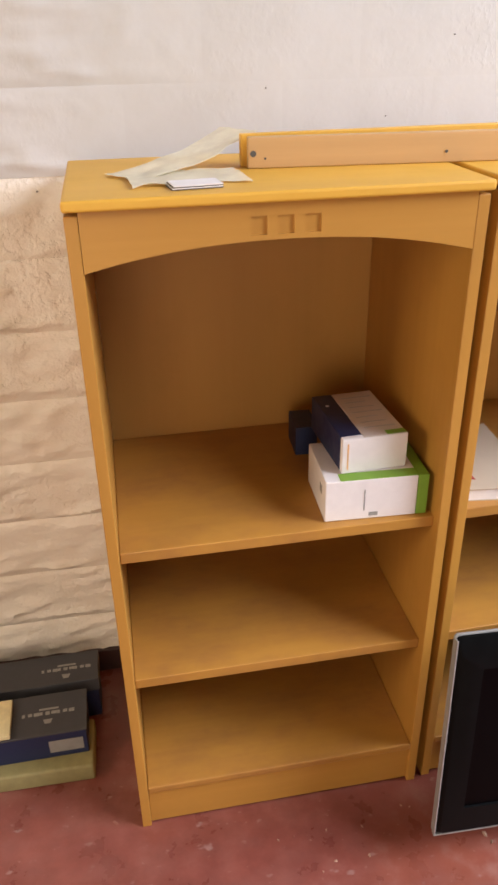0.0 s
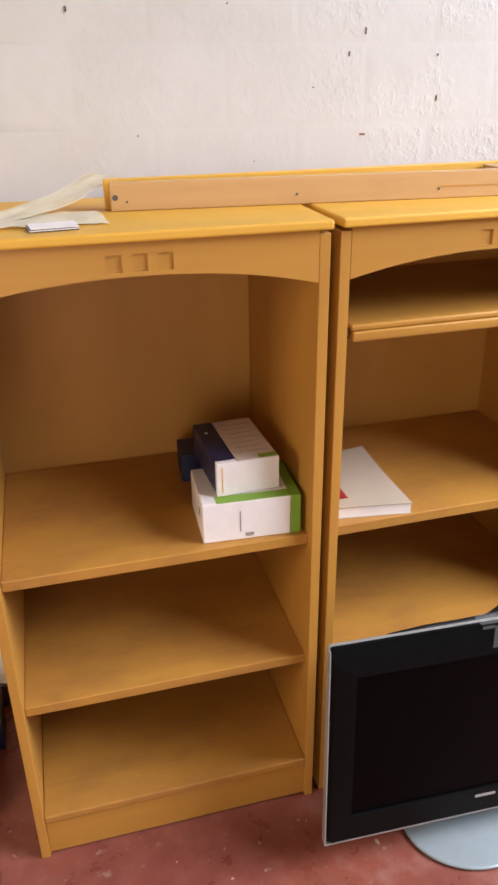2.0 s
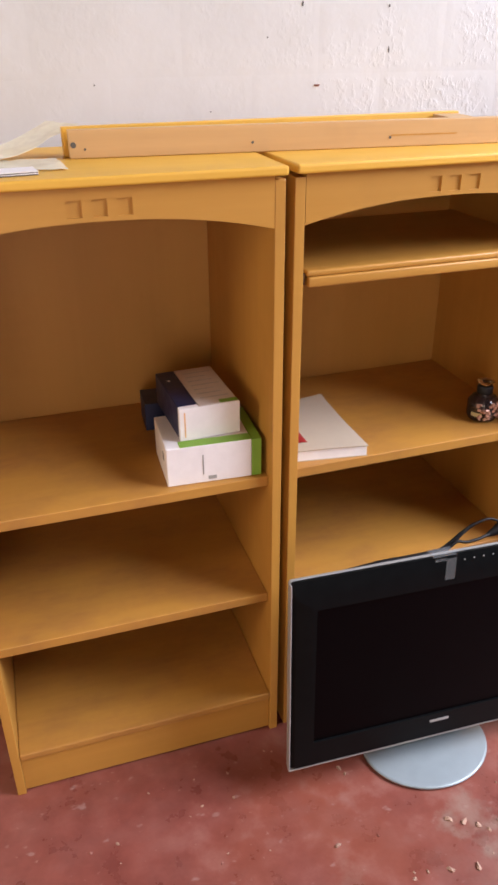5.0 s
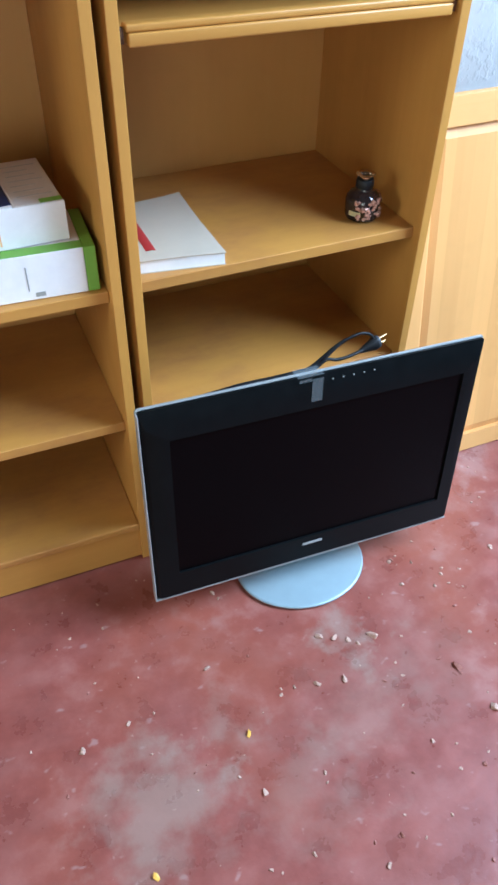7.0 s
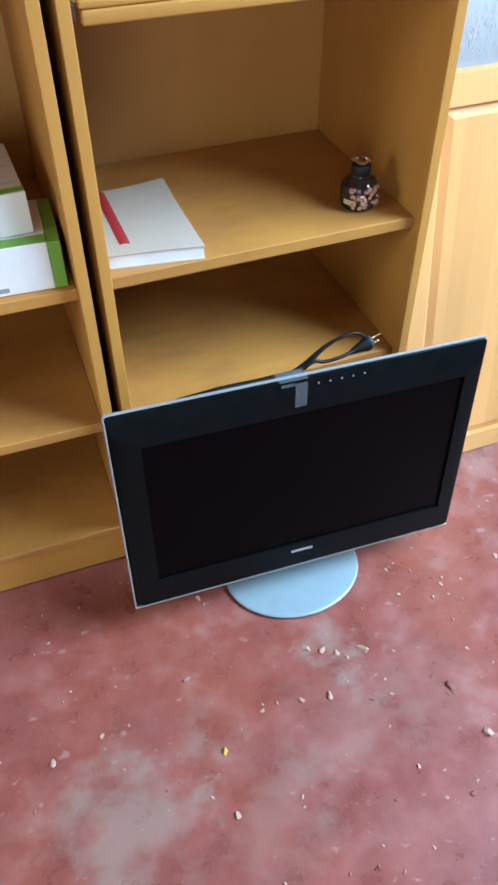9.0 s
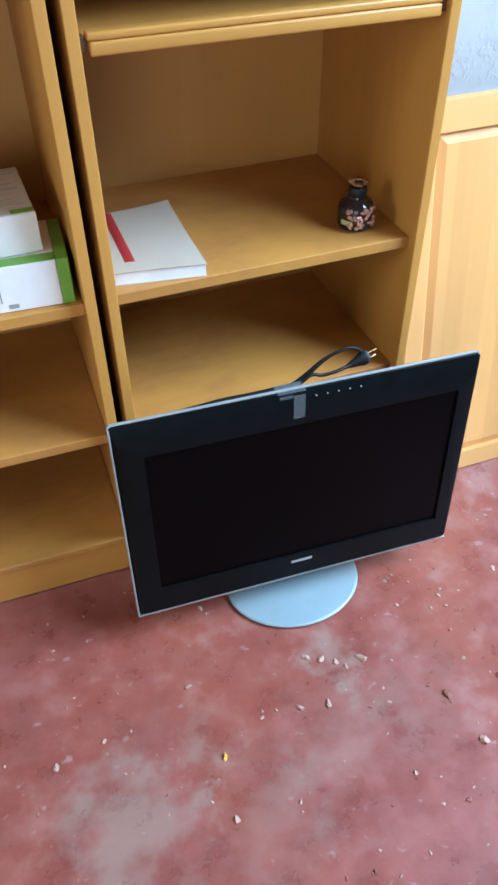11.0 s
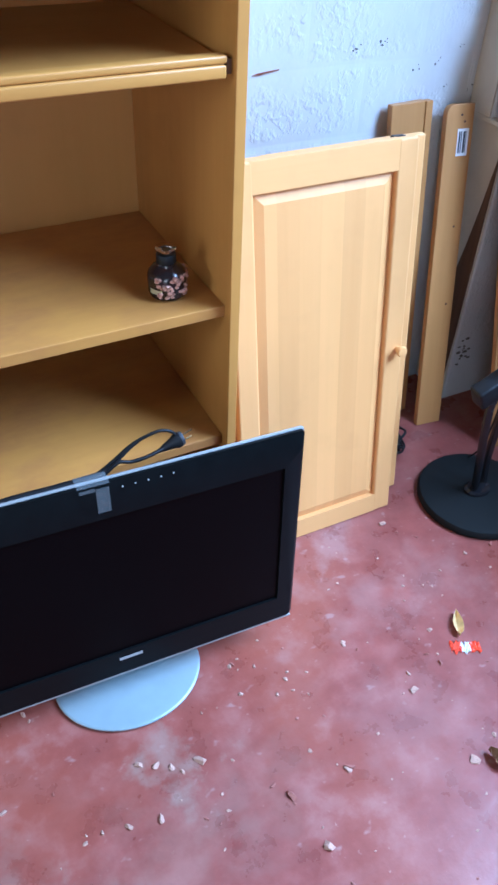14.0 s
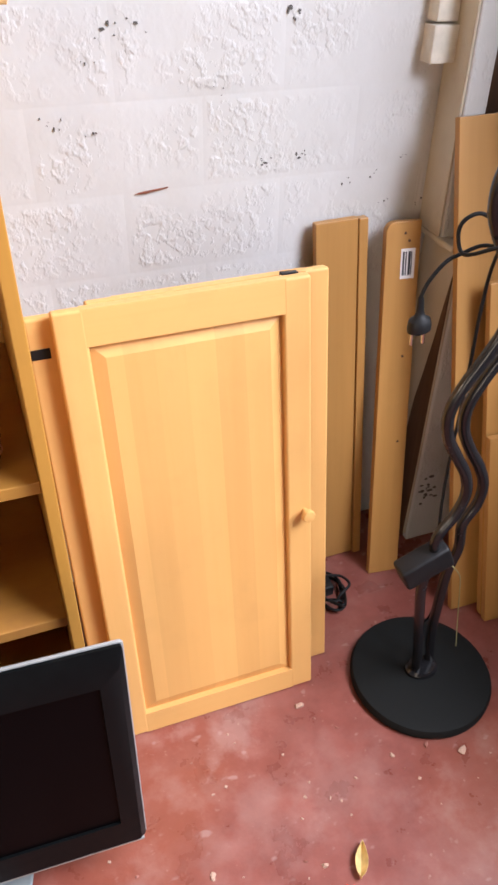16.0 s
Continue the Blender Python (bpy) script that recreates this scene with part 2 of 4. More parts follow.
CARD_TOP = plain("creamy_card", (0.62, 0.55, 0.5), 0.55, vary=0.04, relief=0.0001)
NAVY = plain("navy_card", (0.012, 0.022, 0.075), 0.45, vary=0.035, relief=0.0001)
GREEN = plain("green_card", (0.19, 0.38, 0.04), 0.45, vary=0.035, relief=0.0001)
GREY_CARD = plain("slate_card", (0.05, 0.052, 0.06), 0.55)
OLIVE = plain("yellowish_card", (0.3, 0.27, 0.12), 0.6)
NOTE = plain("cream_note", (0.75, 0.66, 0.38), 0.6)
PRINT = plain("grey_print", (0.28, 0.28, 0.27), 0.6)
PALE_PRINT = plain("pale_grey_print", (0.46, 0.44, 0.43), 0.6)
ORANGE_PRINT = plain("orange_print", (0.75, 0.45, 0.2), 0.5)
DARK_PRINT = plain("dark_print", (0.05, 0.05, 0.06), 0.6)
PAGES = plain("white_pages", (0.78, 0.76, 0.75), 0.6, vary=0.035, relief=0.0001)
COVER = plain("off_white_cover", (0.47, 0.4, 0.31), 0.5, vary=0.035, relief=0.0001)
RED_CARD = plain("red_stripe", (0.34, 0.028, 0.028), 0.45)
FILM = plain("crumpled_cream_film", (0.92, 0.86, 0.68), 0.35)
shader(FILM).inputs["Alpha"].default_value = 0.6
COPPER = plain("coppery_pebble", (0.46, 0.25, 0.18), 0.28, 0.2, vary=0.5, size=60)
CHIP = plain("plaster_chip", (0.44, 0.28, 0.21), 0.85, vary=0.4, size=300)
CHIP_RED = plain("red_painted_chip", (0.3, 0.12, 0.09), 0.7, vary=0.3)
LEAF = plain("dry_leaf", (0.66, 0.47, 0.2), 0.6, vary=0.3)
LEAF_DARK = plain("brown_leaf", (0.16, 0.08, 0.03), 0.6, vary=0.4)
WRAP_RED = plain("red_wrapper", (0.72, 0.06, 0.02), 0.3)
WRAP_WHITE = plain("pale_wrapper", (0.72, 0.76, 0.8), 0.3)
TRUNK = plain("white_trunking", (0.66, 0.62, 0.54), 0.4)
MARK = plain("bare_spot", (0.1, 0.095, 0.09), 0.8)
RUST = plain("rusty_crack", (0.2, 0.06, 0.03), 0.8)
GLASS = material("dark_jar_glass", (0.045, 0.03, 0.03), 0.08)
shader(GLASS).inputs["Transmission Weight"].default_value = 0.6
CLEAR = material("clear_glass", (0.96, 0.9, 0.86), 0.02)
shader(CLEAR).inputs["Transmission Weight"].default_value = 1.0
TAPE = material("clear_tape", (0.55, 0.6, 0.62), 0.15)
shader(TAPE).inputs["Alpha"].default_value = 0.07
shader(TAPE).inputs["Specular IOR Level"].default_value = 0.2


# ---- mesh helpers ----
def bm_box(a, b, bevel=0.0015, seg=2):
    bm = bmesh.new()
    bmesh.ops.create_cube(bm, size=1)
    for v in bm.verts:
        v.co = Vector([(a[i] + b[i]) / 2 + v.co[i] * (b[i] - a[i]) for i in range(3)])
    if bevel:
        bmesh.ops.bevel(bm, geom=bm.edges[:], offset=bevel, segments=seg, profile=0.5, affect="EDGES")
    return bm


def bm_join(*bms):
    """Several bmeshes as one."""
    out = bmesh.new()
    for bm in bms:
        me = bpy.data.meshes.new("join")
        bm.to_mesh(me)
        out.from_mesh(me)
        bpy.data.meshes.remove(me)
        bm.free()
    return out


def bm_prism(outline, y0, y1, bevel=0.0):
    """An outline in x and z, made solid from y0 to y1."""
    bm = bmesh.new()
    n = len(outline)
    front = [bm.verts.new((x, y0, z)) for x, z in outline]
    back = [bm.verts.new((x, y1, z)) for x, z in outline]
    bm.faces.new(front)
    bm.faces.new(back[::-1])
    for i in range(n):
        j = (i + 1) % n
        bm.faces.new((front[j], front[i], back[i], back[j]))
    bmesh.ops.recalc_face_normals(bm, faces=bm.faces)
    if bevel:
        edges = [e for e in bm.edges if abs(e.verts[0].co.y - e.verts[1].co.y) < 1e-6]
        bmesh.ops.bevel(bm, geom=edges, offset=bevel, segments=2, profile=0.5, affect="EDGES")
    return bm


def rounded(x0, z0, x1, z1, r, n=5):
    """The outline of a rectangle with rounded corners."""
    out = []
    for cx, cz, a in ((x1 - r, z0 + r, -90), (x1 - r, z1 - r, 0), (x0 + r, z1 - r, 90), (x0 + r, z0 + r, 180)):
        out += [(cx + r * math.cos(radians(a + 90 * i / n)), cz + r * math.sin(radians(a + 90 * i / n))) for i in range(n + 1)]
    return out


def bm_lathe(profile, seg=28, sx=1.0, sy=1.0):
    """A profile of radius and height, turned about z."""
    bm = bmesh.new()
    rings = [[bm.verts.new((r * sx * math.cos(2 * math.pi * k / seg), r * sy * math.sin(2 * math.pi * k / seg), z)) for k in range(seg)] for r, z in profile]
    for a, b in zip(rings, rings[1:]):
        for k in range(seg):
            bm.faces.new((a[k], a[(k + 1) % seg], b[(k + 1) % seg], b[k]))
    bm.faces.new(rings[0][::-1])
    bm.faces.new(rings[-1])
    bmesh.ops.recalc_face_normals(bm, faces=bm.faces)
    return bm


def curve_points(points, steps=8):
    """A smooth line through points."""
    p = [Vector(v) for v in points]
    p = [2 * p[0] - p[1], *p, 2 * p[-1] - p[-2]]
    out = []
    for a, b, c, d in zip(p, p[1:], p[2:], p[3:]):
        for i in range(steps):
            t = i / steps
            out.append(0.5 * (2 * b + (c - a) * t + (2 * a - 5 * b + 4 * c - d) * t * t + (3 * b - a - 3 * c + d) * t**3))
    return out + [p[-2]]


def bm_tube(points, r, seg=10, steps=8):
    line = curve_points(points, steps)
    bm = bmesh.new()
    side = Vector((0.31, 0.84, 0.44))
    rings = []
    for i, c in enumerate(line):
        way = (line[min(i + 1, len(line) - 1)] - line[max(i - 1, 0)]).normalized()
        side = (side - way * side.dot(way)).normalized()
        up = way.cross(side)
        rings.append([bm.verts.new(c + r * (math.cos(2 * math.pi * k / seg) * side + math.sin(2 * math.pi * k / seg) * up)) for k in range(seg)])
    for a, b in zip(rings, rings[1:]):
        for k in range(seg):
            bm.faces.new((a[k], a[(k + 1) % seg], b[(k + 1) % seg], b[k]))
    bm.faces.new(rings[0][::-1])
    bm.faces.new(rings[-1])
    bmesh.ops.recalc_face_normals(bm, faces=bm.faces)
    return bm


def to_mesh(name, bm, mat, smooth=False):
    me = bpy.data.meshes.new(name)
    bm.to_mesh(me)
    bm.free()
    me.materials.append(mat)
    if smooth:
        for poly in me.polygons:
            poly.use_smooth = True
        me.set_sharp_from_angle(angle=radians(38))
    return me


def part(name, bm, mat, parent, label="", smooth=False):
    ob = new(name, to_mesh(name, bm, mat, smooth))
    ob.parent = parent
    return tagged(ob, label)


def thing(name, label, category, m=None, group="", kind=""):
    ob = new(name)
    ob.empty_display_size = 0.05
    ob.matrix_world = m or Matrix()
    return tagged(ob, label, category, group, kind)


def single(name, bm, mat, label, category, m=None, group="", kind="", smooth=False):
    ob = new(name, to_mesh(name, bm, mat, smooth))
    ob.matrix_world = m or Matrix()
    return tagged(ob, label, category, group, kind)


# ---- the room ----
WALL_Y = 0.467
tagged(single("floor", bm_box((-2.4, -3.4, -0.12), (1.74, 0.75, 0.0), 0), FLOOR, "worn red painted cement floor with pale dusty patches", "floor"), kind="structure")
north = single("wall_north", bm_box((-2.4, WALL_Y + 0.003, 0.0), (1.74, 0.72, 3.2), 0), PAINT, "white painted block wall with rough joints", "wall", kind="structure")
# the paint runs on over the blocks without a break
for mat in (PAINT, PAINT_LIT_LEFT):
    for n in mat.node_tree.nodes:
        if n.type == "TEX_COORD":
            n.object = north
# unseen walls and ceiling, coloured dark to cut light bounced into the cabinets
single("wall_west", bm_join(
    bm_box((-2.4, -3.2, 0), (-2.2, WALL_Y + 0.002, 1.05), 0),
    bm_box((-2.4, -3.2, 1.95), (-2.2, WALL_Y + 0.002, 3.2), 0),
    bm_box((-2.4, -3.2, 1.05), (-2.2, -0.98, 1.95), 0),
    bm_box((-2.4, -0.26, 1.05), (-2.2, WALL_Y + 0.002, 1.95), 0)), UNSEEN_DARK, "unseen dark closing wall with an added small window opening", "wall", kind="structure")
# sill and jambs of this unseen wall are set to shade the low corner
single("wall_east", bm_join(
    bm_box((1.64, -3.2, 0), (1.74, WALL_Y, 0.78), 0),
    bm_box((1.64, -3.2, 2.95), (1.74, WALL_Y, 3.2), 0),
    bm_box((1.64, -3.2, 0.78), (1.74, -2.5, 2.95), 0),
    bm_box((1.64, 0.02, 0.78), (1.74, WALL_Y, 2.95), 0)), UNSEEN_DARK, "unseen dark closing wall with a window opening", "wall", kind="structure")
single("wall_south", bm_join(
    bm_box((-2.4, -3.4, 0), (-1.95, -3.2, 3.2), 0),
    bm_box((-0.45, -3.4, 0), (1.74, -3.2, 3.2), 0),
    bm_box((-1.95, -3.4, 2.2), (-0.45, -3.2, 3.2), 0)), UNSEEN_DARK, "unseen dark closing wall with a wide doorway", "wall", kind="structure")
single("ceiling", bm_box((-2.4, -3.4, 3.2), (1.74, 0.72, 3.3), 0), UNSEEN_DARK, "unseen dark ceiling closing the room", "ceiling", kind="structure")
single("baseboard", bm_box((-2.2, WALL_Y - 0.014, 0), (0.62, WALL_Y + 0.003, 0.068), 0.003), SKIRT, "dark red painted skirting band", "skirting", kind="structure")
pier = single("wall_pier", bm_join(bm_box((1.43, 0.386, 0.78), (1.478, WALL_Y + 0.002, 3.2), 0.004), bm_box((1.45, 0.335, 0), (1.639, WALL_Y + 0.002, 0.7795), 0.004)), PAINT, "narrow white painted wall pier in the corner", "wall", kind="structure")
part("corner_trim", bm_box((1.424, 0.388, 0.786), (1.4295, WALL_Y - 0.003, 3.2), 0.002), CREAM, pier, "cream painted timber trim")
part("lower_trim", bm_box((1.442, 0.339, 0.02), (1.4495, WALL_Y - 0.003, 0.772), 0.003), CREAM, pier, "cream painted timber trim")
part("ledge", bm_box((1.425, 0.335, 0.7725), (1.4495, WALL_Y - 0.003, 0.7855), 0.003), CREAM, pier, "small cream ledge")
part("stained_strip", bm_prism([(-0.045, 0.004), (0.047, 0.002), (0.05, 0.2), (0.05, 0.4), (0.05, 0.72), (0.038, 0.64), (0.027, 0.56), (0.012, 0.47), (-0.004, 0.39), (-0.014, 0.28), (-0.034, 0.2), (-0.037, 0.1)], 0.0, 0.004), STAINED, pier, "dark stained bare timber").matrix_local = pose(1.4405, 0.39, 0.01, 0, 0, -90)
# added sliver for the unidentified grey-brown area right of the pier
single("timber_post", bm_box((1.485, 0.43, 0.781), (1.6, WALL_Y - 0.002, 3.2), 0.003), STAINED, "dark grey-brown sliver filling the gap behind the pier", "post", kind="structure")


# ---- tall cabinets ----
W, D, H = 0.583, 0.445, 1.243


def arch_rail():
    """The arched rail with three square sinkings in the middle."""
    x0, x1, lo, apex = 0.0185, W - 0.0185, 1.1465, 1.1775
    curve = []
    for i in range(25):
        u = i / 24
        curve.append((x0 + (x1 - x0) * u, lo + (apex - lo) * (1 - abs(2 * u - 1) ** 2.2)))
    y0, y1, z0, z1, s = 0.0, 0.018, 1.1845, 1.2095, 0.0225
    pieces = [bm_prism([(x0, z0), *curve, (x1, z0)], y0, y1), bm_prism([(x0, z1), (x1, z1), (x1, 1.2275), (x0, 1.2275)], y0, y1)]
    edges = [x0]
    for c in (-0.0375, 0.0, 0.0375):
        edges += [W / 2 + c - s / 2, W / 2 + c + s / 2]
    edges.append(x1)
    for a, b in zip(edges[::2], edges[1::2]):
        pieces.append(bm_prism([(a, z0), (b, z0), (b, z1), (a, z1)], y0, y1))
    for a, b in zip(edges[1::2], edges[2::2]):
        pieces.append(bm_prism([(a, z0), (b, z0), (b, z1), (a, z1)], y0 + 0.0035, y1))
    bm = bm_join(*pieces)
    bmesh.ops.remove_doubles(bm, verts=bm.verts, dist=1e-5)
    return bm


def cabinet(name, m, label, tops, group):
    ob = thing(name, label, "cabinet", m, group)
    part("side_panel", bm_box((0, 0, 0), (0.018, D, 1.222)), WOOD_UP, ob)
    part("side_panel", bm_box((W - 0.018, 0, 0), (W, D, 1.222)), WOOD_UP, ob)
    part("top_panel", bm_box((-0.001, -0.012, 1.228), (W + 0.001, 0.345, H), 0.004, 3), WOOD_TOP, ob, "yellowish top panel, lighter than the sides")
    part("arch_rail", arch_rail(), WOOD_ACROSS, ob, "arched rail with three square sinkings")
    part("back_panel", bm_box((0.0185, 0.428, 0.02), (W - 0.0185, 0.434, 1.222), 0), BACKING, ob)
    # hidden board added to keep light from leaking in behind the top panel
    part("inner_top", bm_box((0.0185, 0.019, 1.2), (W - 0.0185, 0.427, 1.221), 0), WOOD_ACROSS, ob)
    for z in tops:
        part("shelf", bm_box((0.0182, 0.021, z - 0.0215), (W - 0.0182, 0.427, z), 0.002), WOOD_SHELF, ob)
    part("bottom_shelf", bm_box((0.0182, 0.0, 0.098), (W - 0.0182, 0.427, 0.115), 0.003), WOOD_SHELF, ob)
    part("plinth", bm_box((0.0182, 0.008, 0.004), (W - 0.0182, 0.022, 0.0975), 0.001), WOOD_ACROSS, ob)
    return ob


left = cabinet("cabinet", pose(-0.566, 0, 0), "open beech-look cabinet with arched top rail against the wall", (0.673, 0.387), "open cabinets along the wall")
right = cabinet("cabinet", pose(0.035, 0.006, 0, 0, 0, 1.0), "open beech-look cabinet with pull-out shelf under arched rail", (0.675, 0.387), "open cabinets along the wall")
pull = part("pull_out_shelf", bm_box((0.026, 0.024, 1.046), (W - 0.026, 0.40, 1.06), 0.001), WOOD_ACROSS, right)
part("front_lip", bm_box((0.03, 0.004, 1.0395), (W - 0.03, 0.023, 1.057), 0.003, 3), WOOD_ACROSS, pull, "rounded front lip", True)
part("lip_cap", bm_box((0.028, 0.007, 1.0575), (W - 0.028, 0.03, 1.068), 0.003, 3), WOOD_ACROSS, pull, "thin cap strip", True)
for x in (0.0185, W - 0.0265):
    part("runner", bm_box((x, 0.012, 1.043), (x + 0.0075, 0.032, 1.063), 0.001), STAINED, right, "dark plastic runner")


# ---- things on and in the cabinets ----
TOP = H + 0.0005
beam_m = pose(-0.295, 0.17, TOP, 0, 0, -4.7)
beam = thing("timber_batten", "pair of pale drilled boards lying on the cabinets", "board", beam_m)
part("front_board", bm_box((0, 0, 0), (0.96, 0.017, 0.044), 0.0015), WOOD_RAW, beam)
rear_board = part("rear_board", bm_box((0, 0, 0), (0.742, 0.0165, 0.0465), 0.0015), WOOD_TOP, beam, "yellowish rear board")
rear_board.matrix_local = pose(-0.008, 0.0195, 0, 0, 0, 6.0)
part("cross_piece", bm_box((0.672, 0.0178, 0), (0.722, 0.088, 0.0436), 0.0015), WOOD_RAW, beam, "short block joining both boards")
for x, z, r in ((0.008, 0.021, 0.0046), (0.026, 0.014, 0.0018), (0.305, 0.016, 0.0022), (0.553, 0.016, 0.0022)):
    bm = bm_lathe([(r, 0), (r, 0.0012)], 14)
    bmesh.ops.transform(bm, matrix=pose(x, -0.0002, z, 90, 0, 0), verts=bm.verts)
    part("dowel_hole", bm, MARK, beam)
part("scratch", bm_box((0.555, -0.0006, 0.0185), (0.68, 0.0004, 0.0205), 0), WOOD_UP, beam)


def crumpled(length, width, lift, seed, folds=9.0, n=26, deep=0.012):
    """A crumpled sheet, lying on z = 0."""
    bm = bmesh.new()
    grid = []
    for i in range(n + 1):
        row = []
        for j in range(9):
            u, v = i / n, j / 8
            wob = noise.noise(Vector((u * 3.1, v * 2.0, seed))) * 0.35
            x = length * (u - 0.5)
            y = width * (v - 0.5) * (1 + wob) + 0.012 * noise.noise(Vector((u * 4, seed, 0)))
            crease = abs(noise.noise(Vector((u * folds, v * 3.5, seed + 7)))) * deep + abs(noise.noise(Vector((u * folds * 2.3, v * 5, seed + 3)))) * deep / 6
            row.append(bm.verts.new((x, y, 0.0008 + crease + lift * u * u)))
        grid.append(row)
    for a, b in zip(grid, grid[1:]):
        for j in range(8):
            bm.faces.new((a[j], b[j], b[j + 1], a[j + 1]))
    bmesh.ops.recalc_face_normals(bm, faces=bm.faces)
    bmesh.ops.solidify(bm, geom=bm.faces[:], thickness=0.0006)
    return bm


single("plastic_film", crumpled(0.225, 0.085, 0.045, 2.0, 2.2, 30, 0.006), FILM, "crumpled cream plastic film strip on the cabinet top", "packaging", pose(-0.39, 0.19, TOP + 0.001, 0, 0, 33), smooth=True)
single("plastic_film", crumpled(0.165, 0.12, 0.0, 9.0, 3, 30, 0.007), FILM, "crumpled cream film sheet lying flat on the cabinet top", "packaging", pose(-0.395, 0.11, TOP + 0.001, 0, 0, 4), smooth=True)
cards = thing("card_stack", "small stack of white and dark cards on the cabinet top", "cards", pose(-0.39, 0.045, TOP, 0, 0, 6))
for i, mat in enumerate((DARK_PRINT, CARD, DARK_PRINT, CARD)):
    part("card", bm_box((-0.036 + 0.001 * i, -0.02, 0.0014 * i), (0.034, 0.026, 0.0014 * i + 0.0013), 0), mat, cards)

S1, S2 = 0.6735, 0.6755
low = thing("carton", "white cardboard carton with a green end band", "box", pose(-0.0985, 0.107, S1, 0, 0, -2.7))
part("carton_body", bm_box((-0.092, -0.071, 0), (0.071, 0.071, 0.08), 0.002), CARD, low)
part("end_band", bm_box((0.0712, -0.0708, 0), (0.0905, 0.0708, 0.0798), 0.0015), GREEN, low, "green printed end band")
part("top_band", bm_box((-0.066, -0.0705, 0.0801), (0.0708, -0.046, 0.0806), 0), GREEN, low, "green printed strip")
part("print_bar", bm_box((-0.024, -0.0716, 0.018), (-0.022, -0.0709, 0.06), 0), PRINT, low)
part("print_bar", bm_box((-0.014, -0.0716, 0.006), (0.002, -0.0709, 0.0135), 0), PRINT, low)
part("print_spot", bm_box((-0.0926, -0.045, 0.042), (-0.0919, -0.03, 0.058), 0), PRINT, low)
high = thing("carton", "white and navy cardboard carton stacked on another carton", "box", pose(-0.106, 0.155, S1 + 0.0807, 0, 0, 2.6))
part("carton_body", bm_box((-0.02, -0.0885, 0), (0.058, 0.0885, 0.066), 0.002), CARD_TOP, high)
part("navy_side", bm_box((-0.058, -0.0775, 0.0), (-0.0202, 0.0885, 0.0662), 0.002), NAVY, high, "navy printed side")
part("front_flap", bm_box((-0.0585, -0.0915, 0.001), (0.0585, -0.0889, 0.0655), 0.0008), CARD, high, "white end flap")
part("flap_fold", bm_box((-0.0582, -0.0888, 0.0), (-0.0204, -0.0778, 0.0664), 0.0015), CARD, high, "white folded corner flap")
part("corner_print", bm_box((0.022, -0.088, 0.0661), (0.057, -0.074, 0.0666), 0), GREEN, high)
part("logo_spot", bm_box((-0.046, 0.038, 0.0662), (-0.04, 0.044, 0.0667), 0), CARD, high)
part("edge_print", bm_box((-0.05, -0.0922, 0.008), (-0.0475, -0.0914, 0.058), 0), ORANGE_PRINT, high, "thin orange and yellow print bar")
for k in range(7):
    part("print_bar", bm_box((-0.008, -0.058 + 0.02 * k, 0.0661), (0.048 - 0.008 * (k % 3), -0.0545 + 0.02 * k, 0.0664), 0), PALE_PRINT, high)
single("small_carton", bm_box((-0.022, -0.04, 0), (0.022, 0.04, 0.062), 0.002), NAVY, "small dark navy carton behind the cartons", "box", pose(-0.164, 0.319, S1, 0, 0, -3))

book = thing("book", "thick off-white paperback book with red spine stripe on shelf", "book", pose(0.132, 0.163, S2, 0, 0, 0.8))


def slab(x0, y0, x1, y1, z0, z1, curl, n=10):
    """A sheet or block of sheets whose far right corner curls up."""
    bm = bm_box((x0, y0, z0), (x1, y1, z1), 0)
    bmesh.ops.subdivide_edges(bm, edges=bm.edges[:], cuts=n, use_grid_fill=True)
    for v in bm.verts:
        u, w = (v.co.x - x0) / (x1 - x0), (v.co.y - y0) / (y1 - y0)
        v.co.y -= 0.15 * v.co.x * (1 - w)
        v.co.z += (curl * (max(0.0, u + w - 1.35) / 0.65) ** 2 + 0.0015 * math.sin(math.pi * u)) * (v.co.z - 0.0) / 0.023
    return bm


part("page_block", slab(-0.077, -0.119, 0.077, 0.107, 0.001, 0.0215, 0.004), PAGES, book, "white page block")
part("cover", slab(-0.079, -0.121, 0.079, 0.109, 0.0217, 0.023, 0.008), COVER, book)
part("cover", slab(-0.079, -0.121, 0.079, 0.109, 0.0, 0.0009, 0.0), COVER, book)
part("stripe", slab(-0.049, -0.088, -0.032, 0.1045, 0.0239, 0.0244, 0.0), RED_CARD, book, "red printed stripe")

jar = thing("jar", "small dark glass jar of coppery pebbles with black lid", "jar", pose(0.524, 0.11, S2) @ Matrix.Diagonal((0.93, 0.93, 0.82, 1)))
part("glass", bm_lathe([(0.026, 0.0), (0.032, 0.003), (0.0355, 0.012), (0.036, 0.045), (0.034, 0.054), (0.027, 0.064), (0.0185, 0.069), (0.0175, 0.074)], 32), GLASS, jar, "dark brown glass", True)
part("lid", bm_lathe([(0.0178, 0.0745), (0.0184, 0.0765), (0.018, 0.091), (0.0165, 0.0935), (0.012, 0.094)], 32), BLACK, jar, "black screw lid", True)
part("flange", bm_lathe([(0.009, 0.0945), (0.011, 0.099), (0.018, 0.1025), (0.0195, 0.104), (0.019, 0.1055), (0.009, 0.105)], 32), CLEAR, jar, "clear glass flange on the lid", True)
bm = bmesh.new()
arc = [-2.9 + 0.12 * k for k in range(7)]
lines = [[bm.verts.new((0.0364 * math.cos(a), 0.0364 * math.sin(a), z)) for a in arc] for z in (0.017, 0.028)]
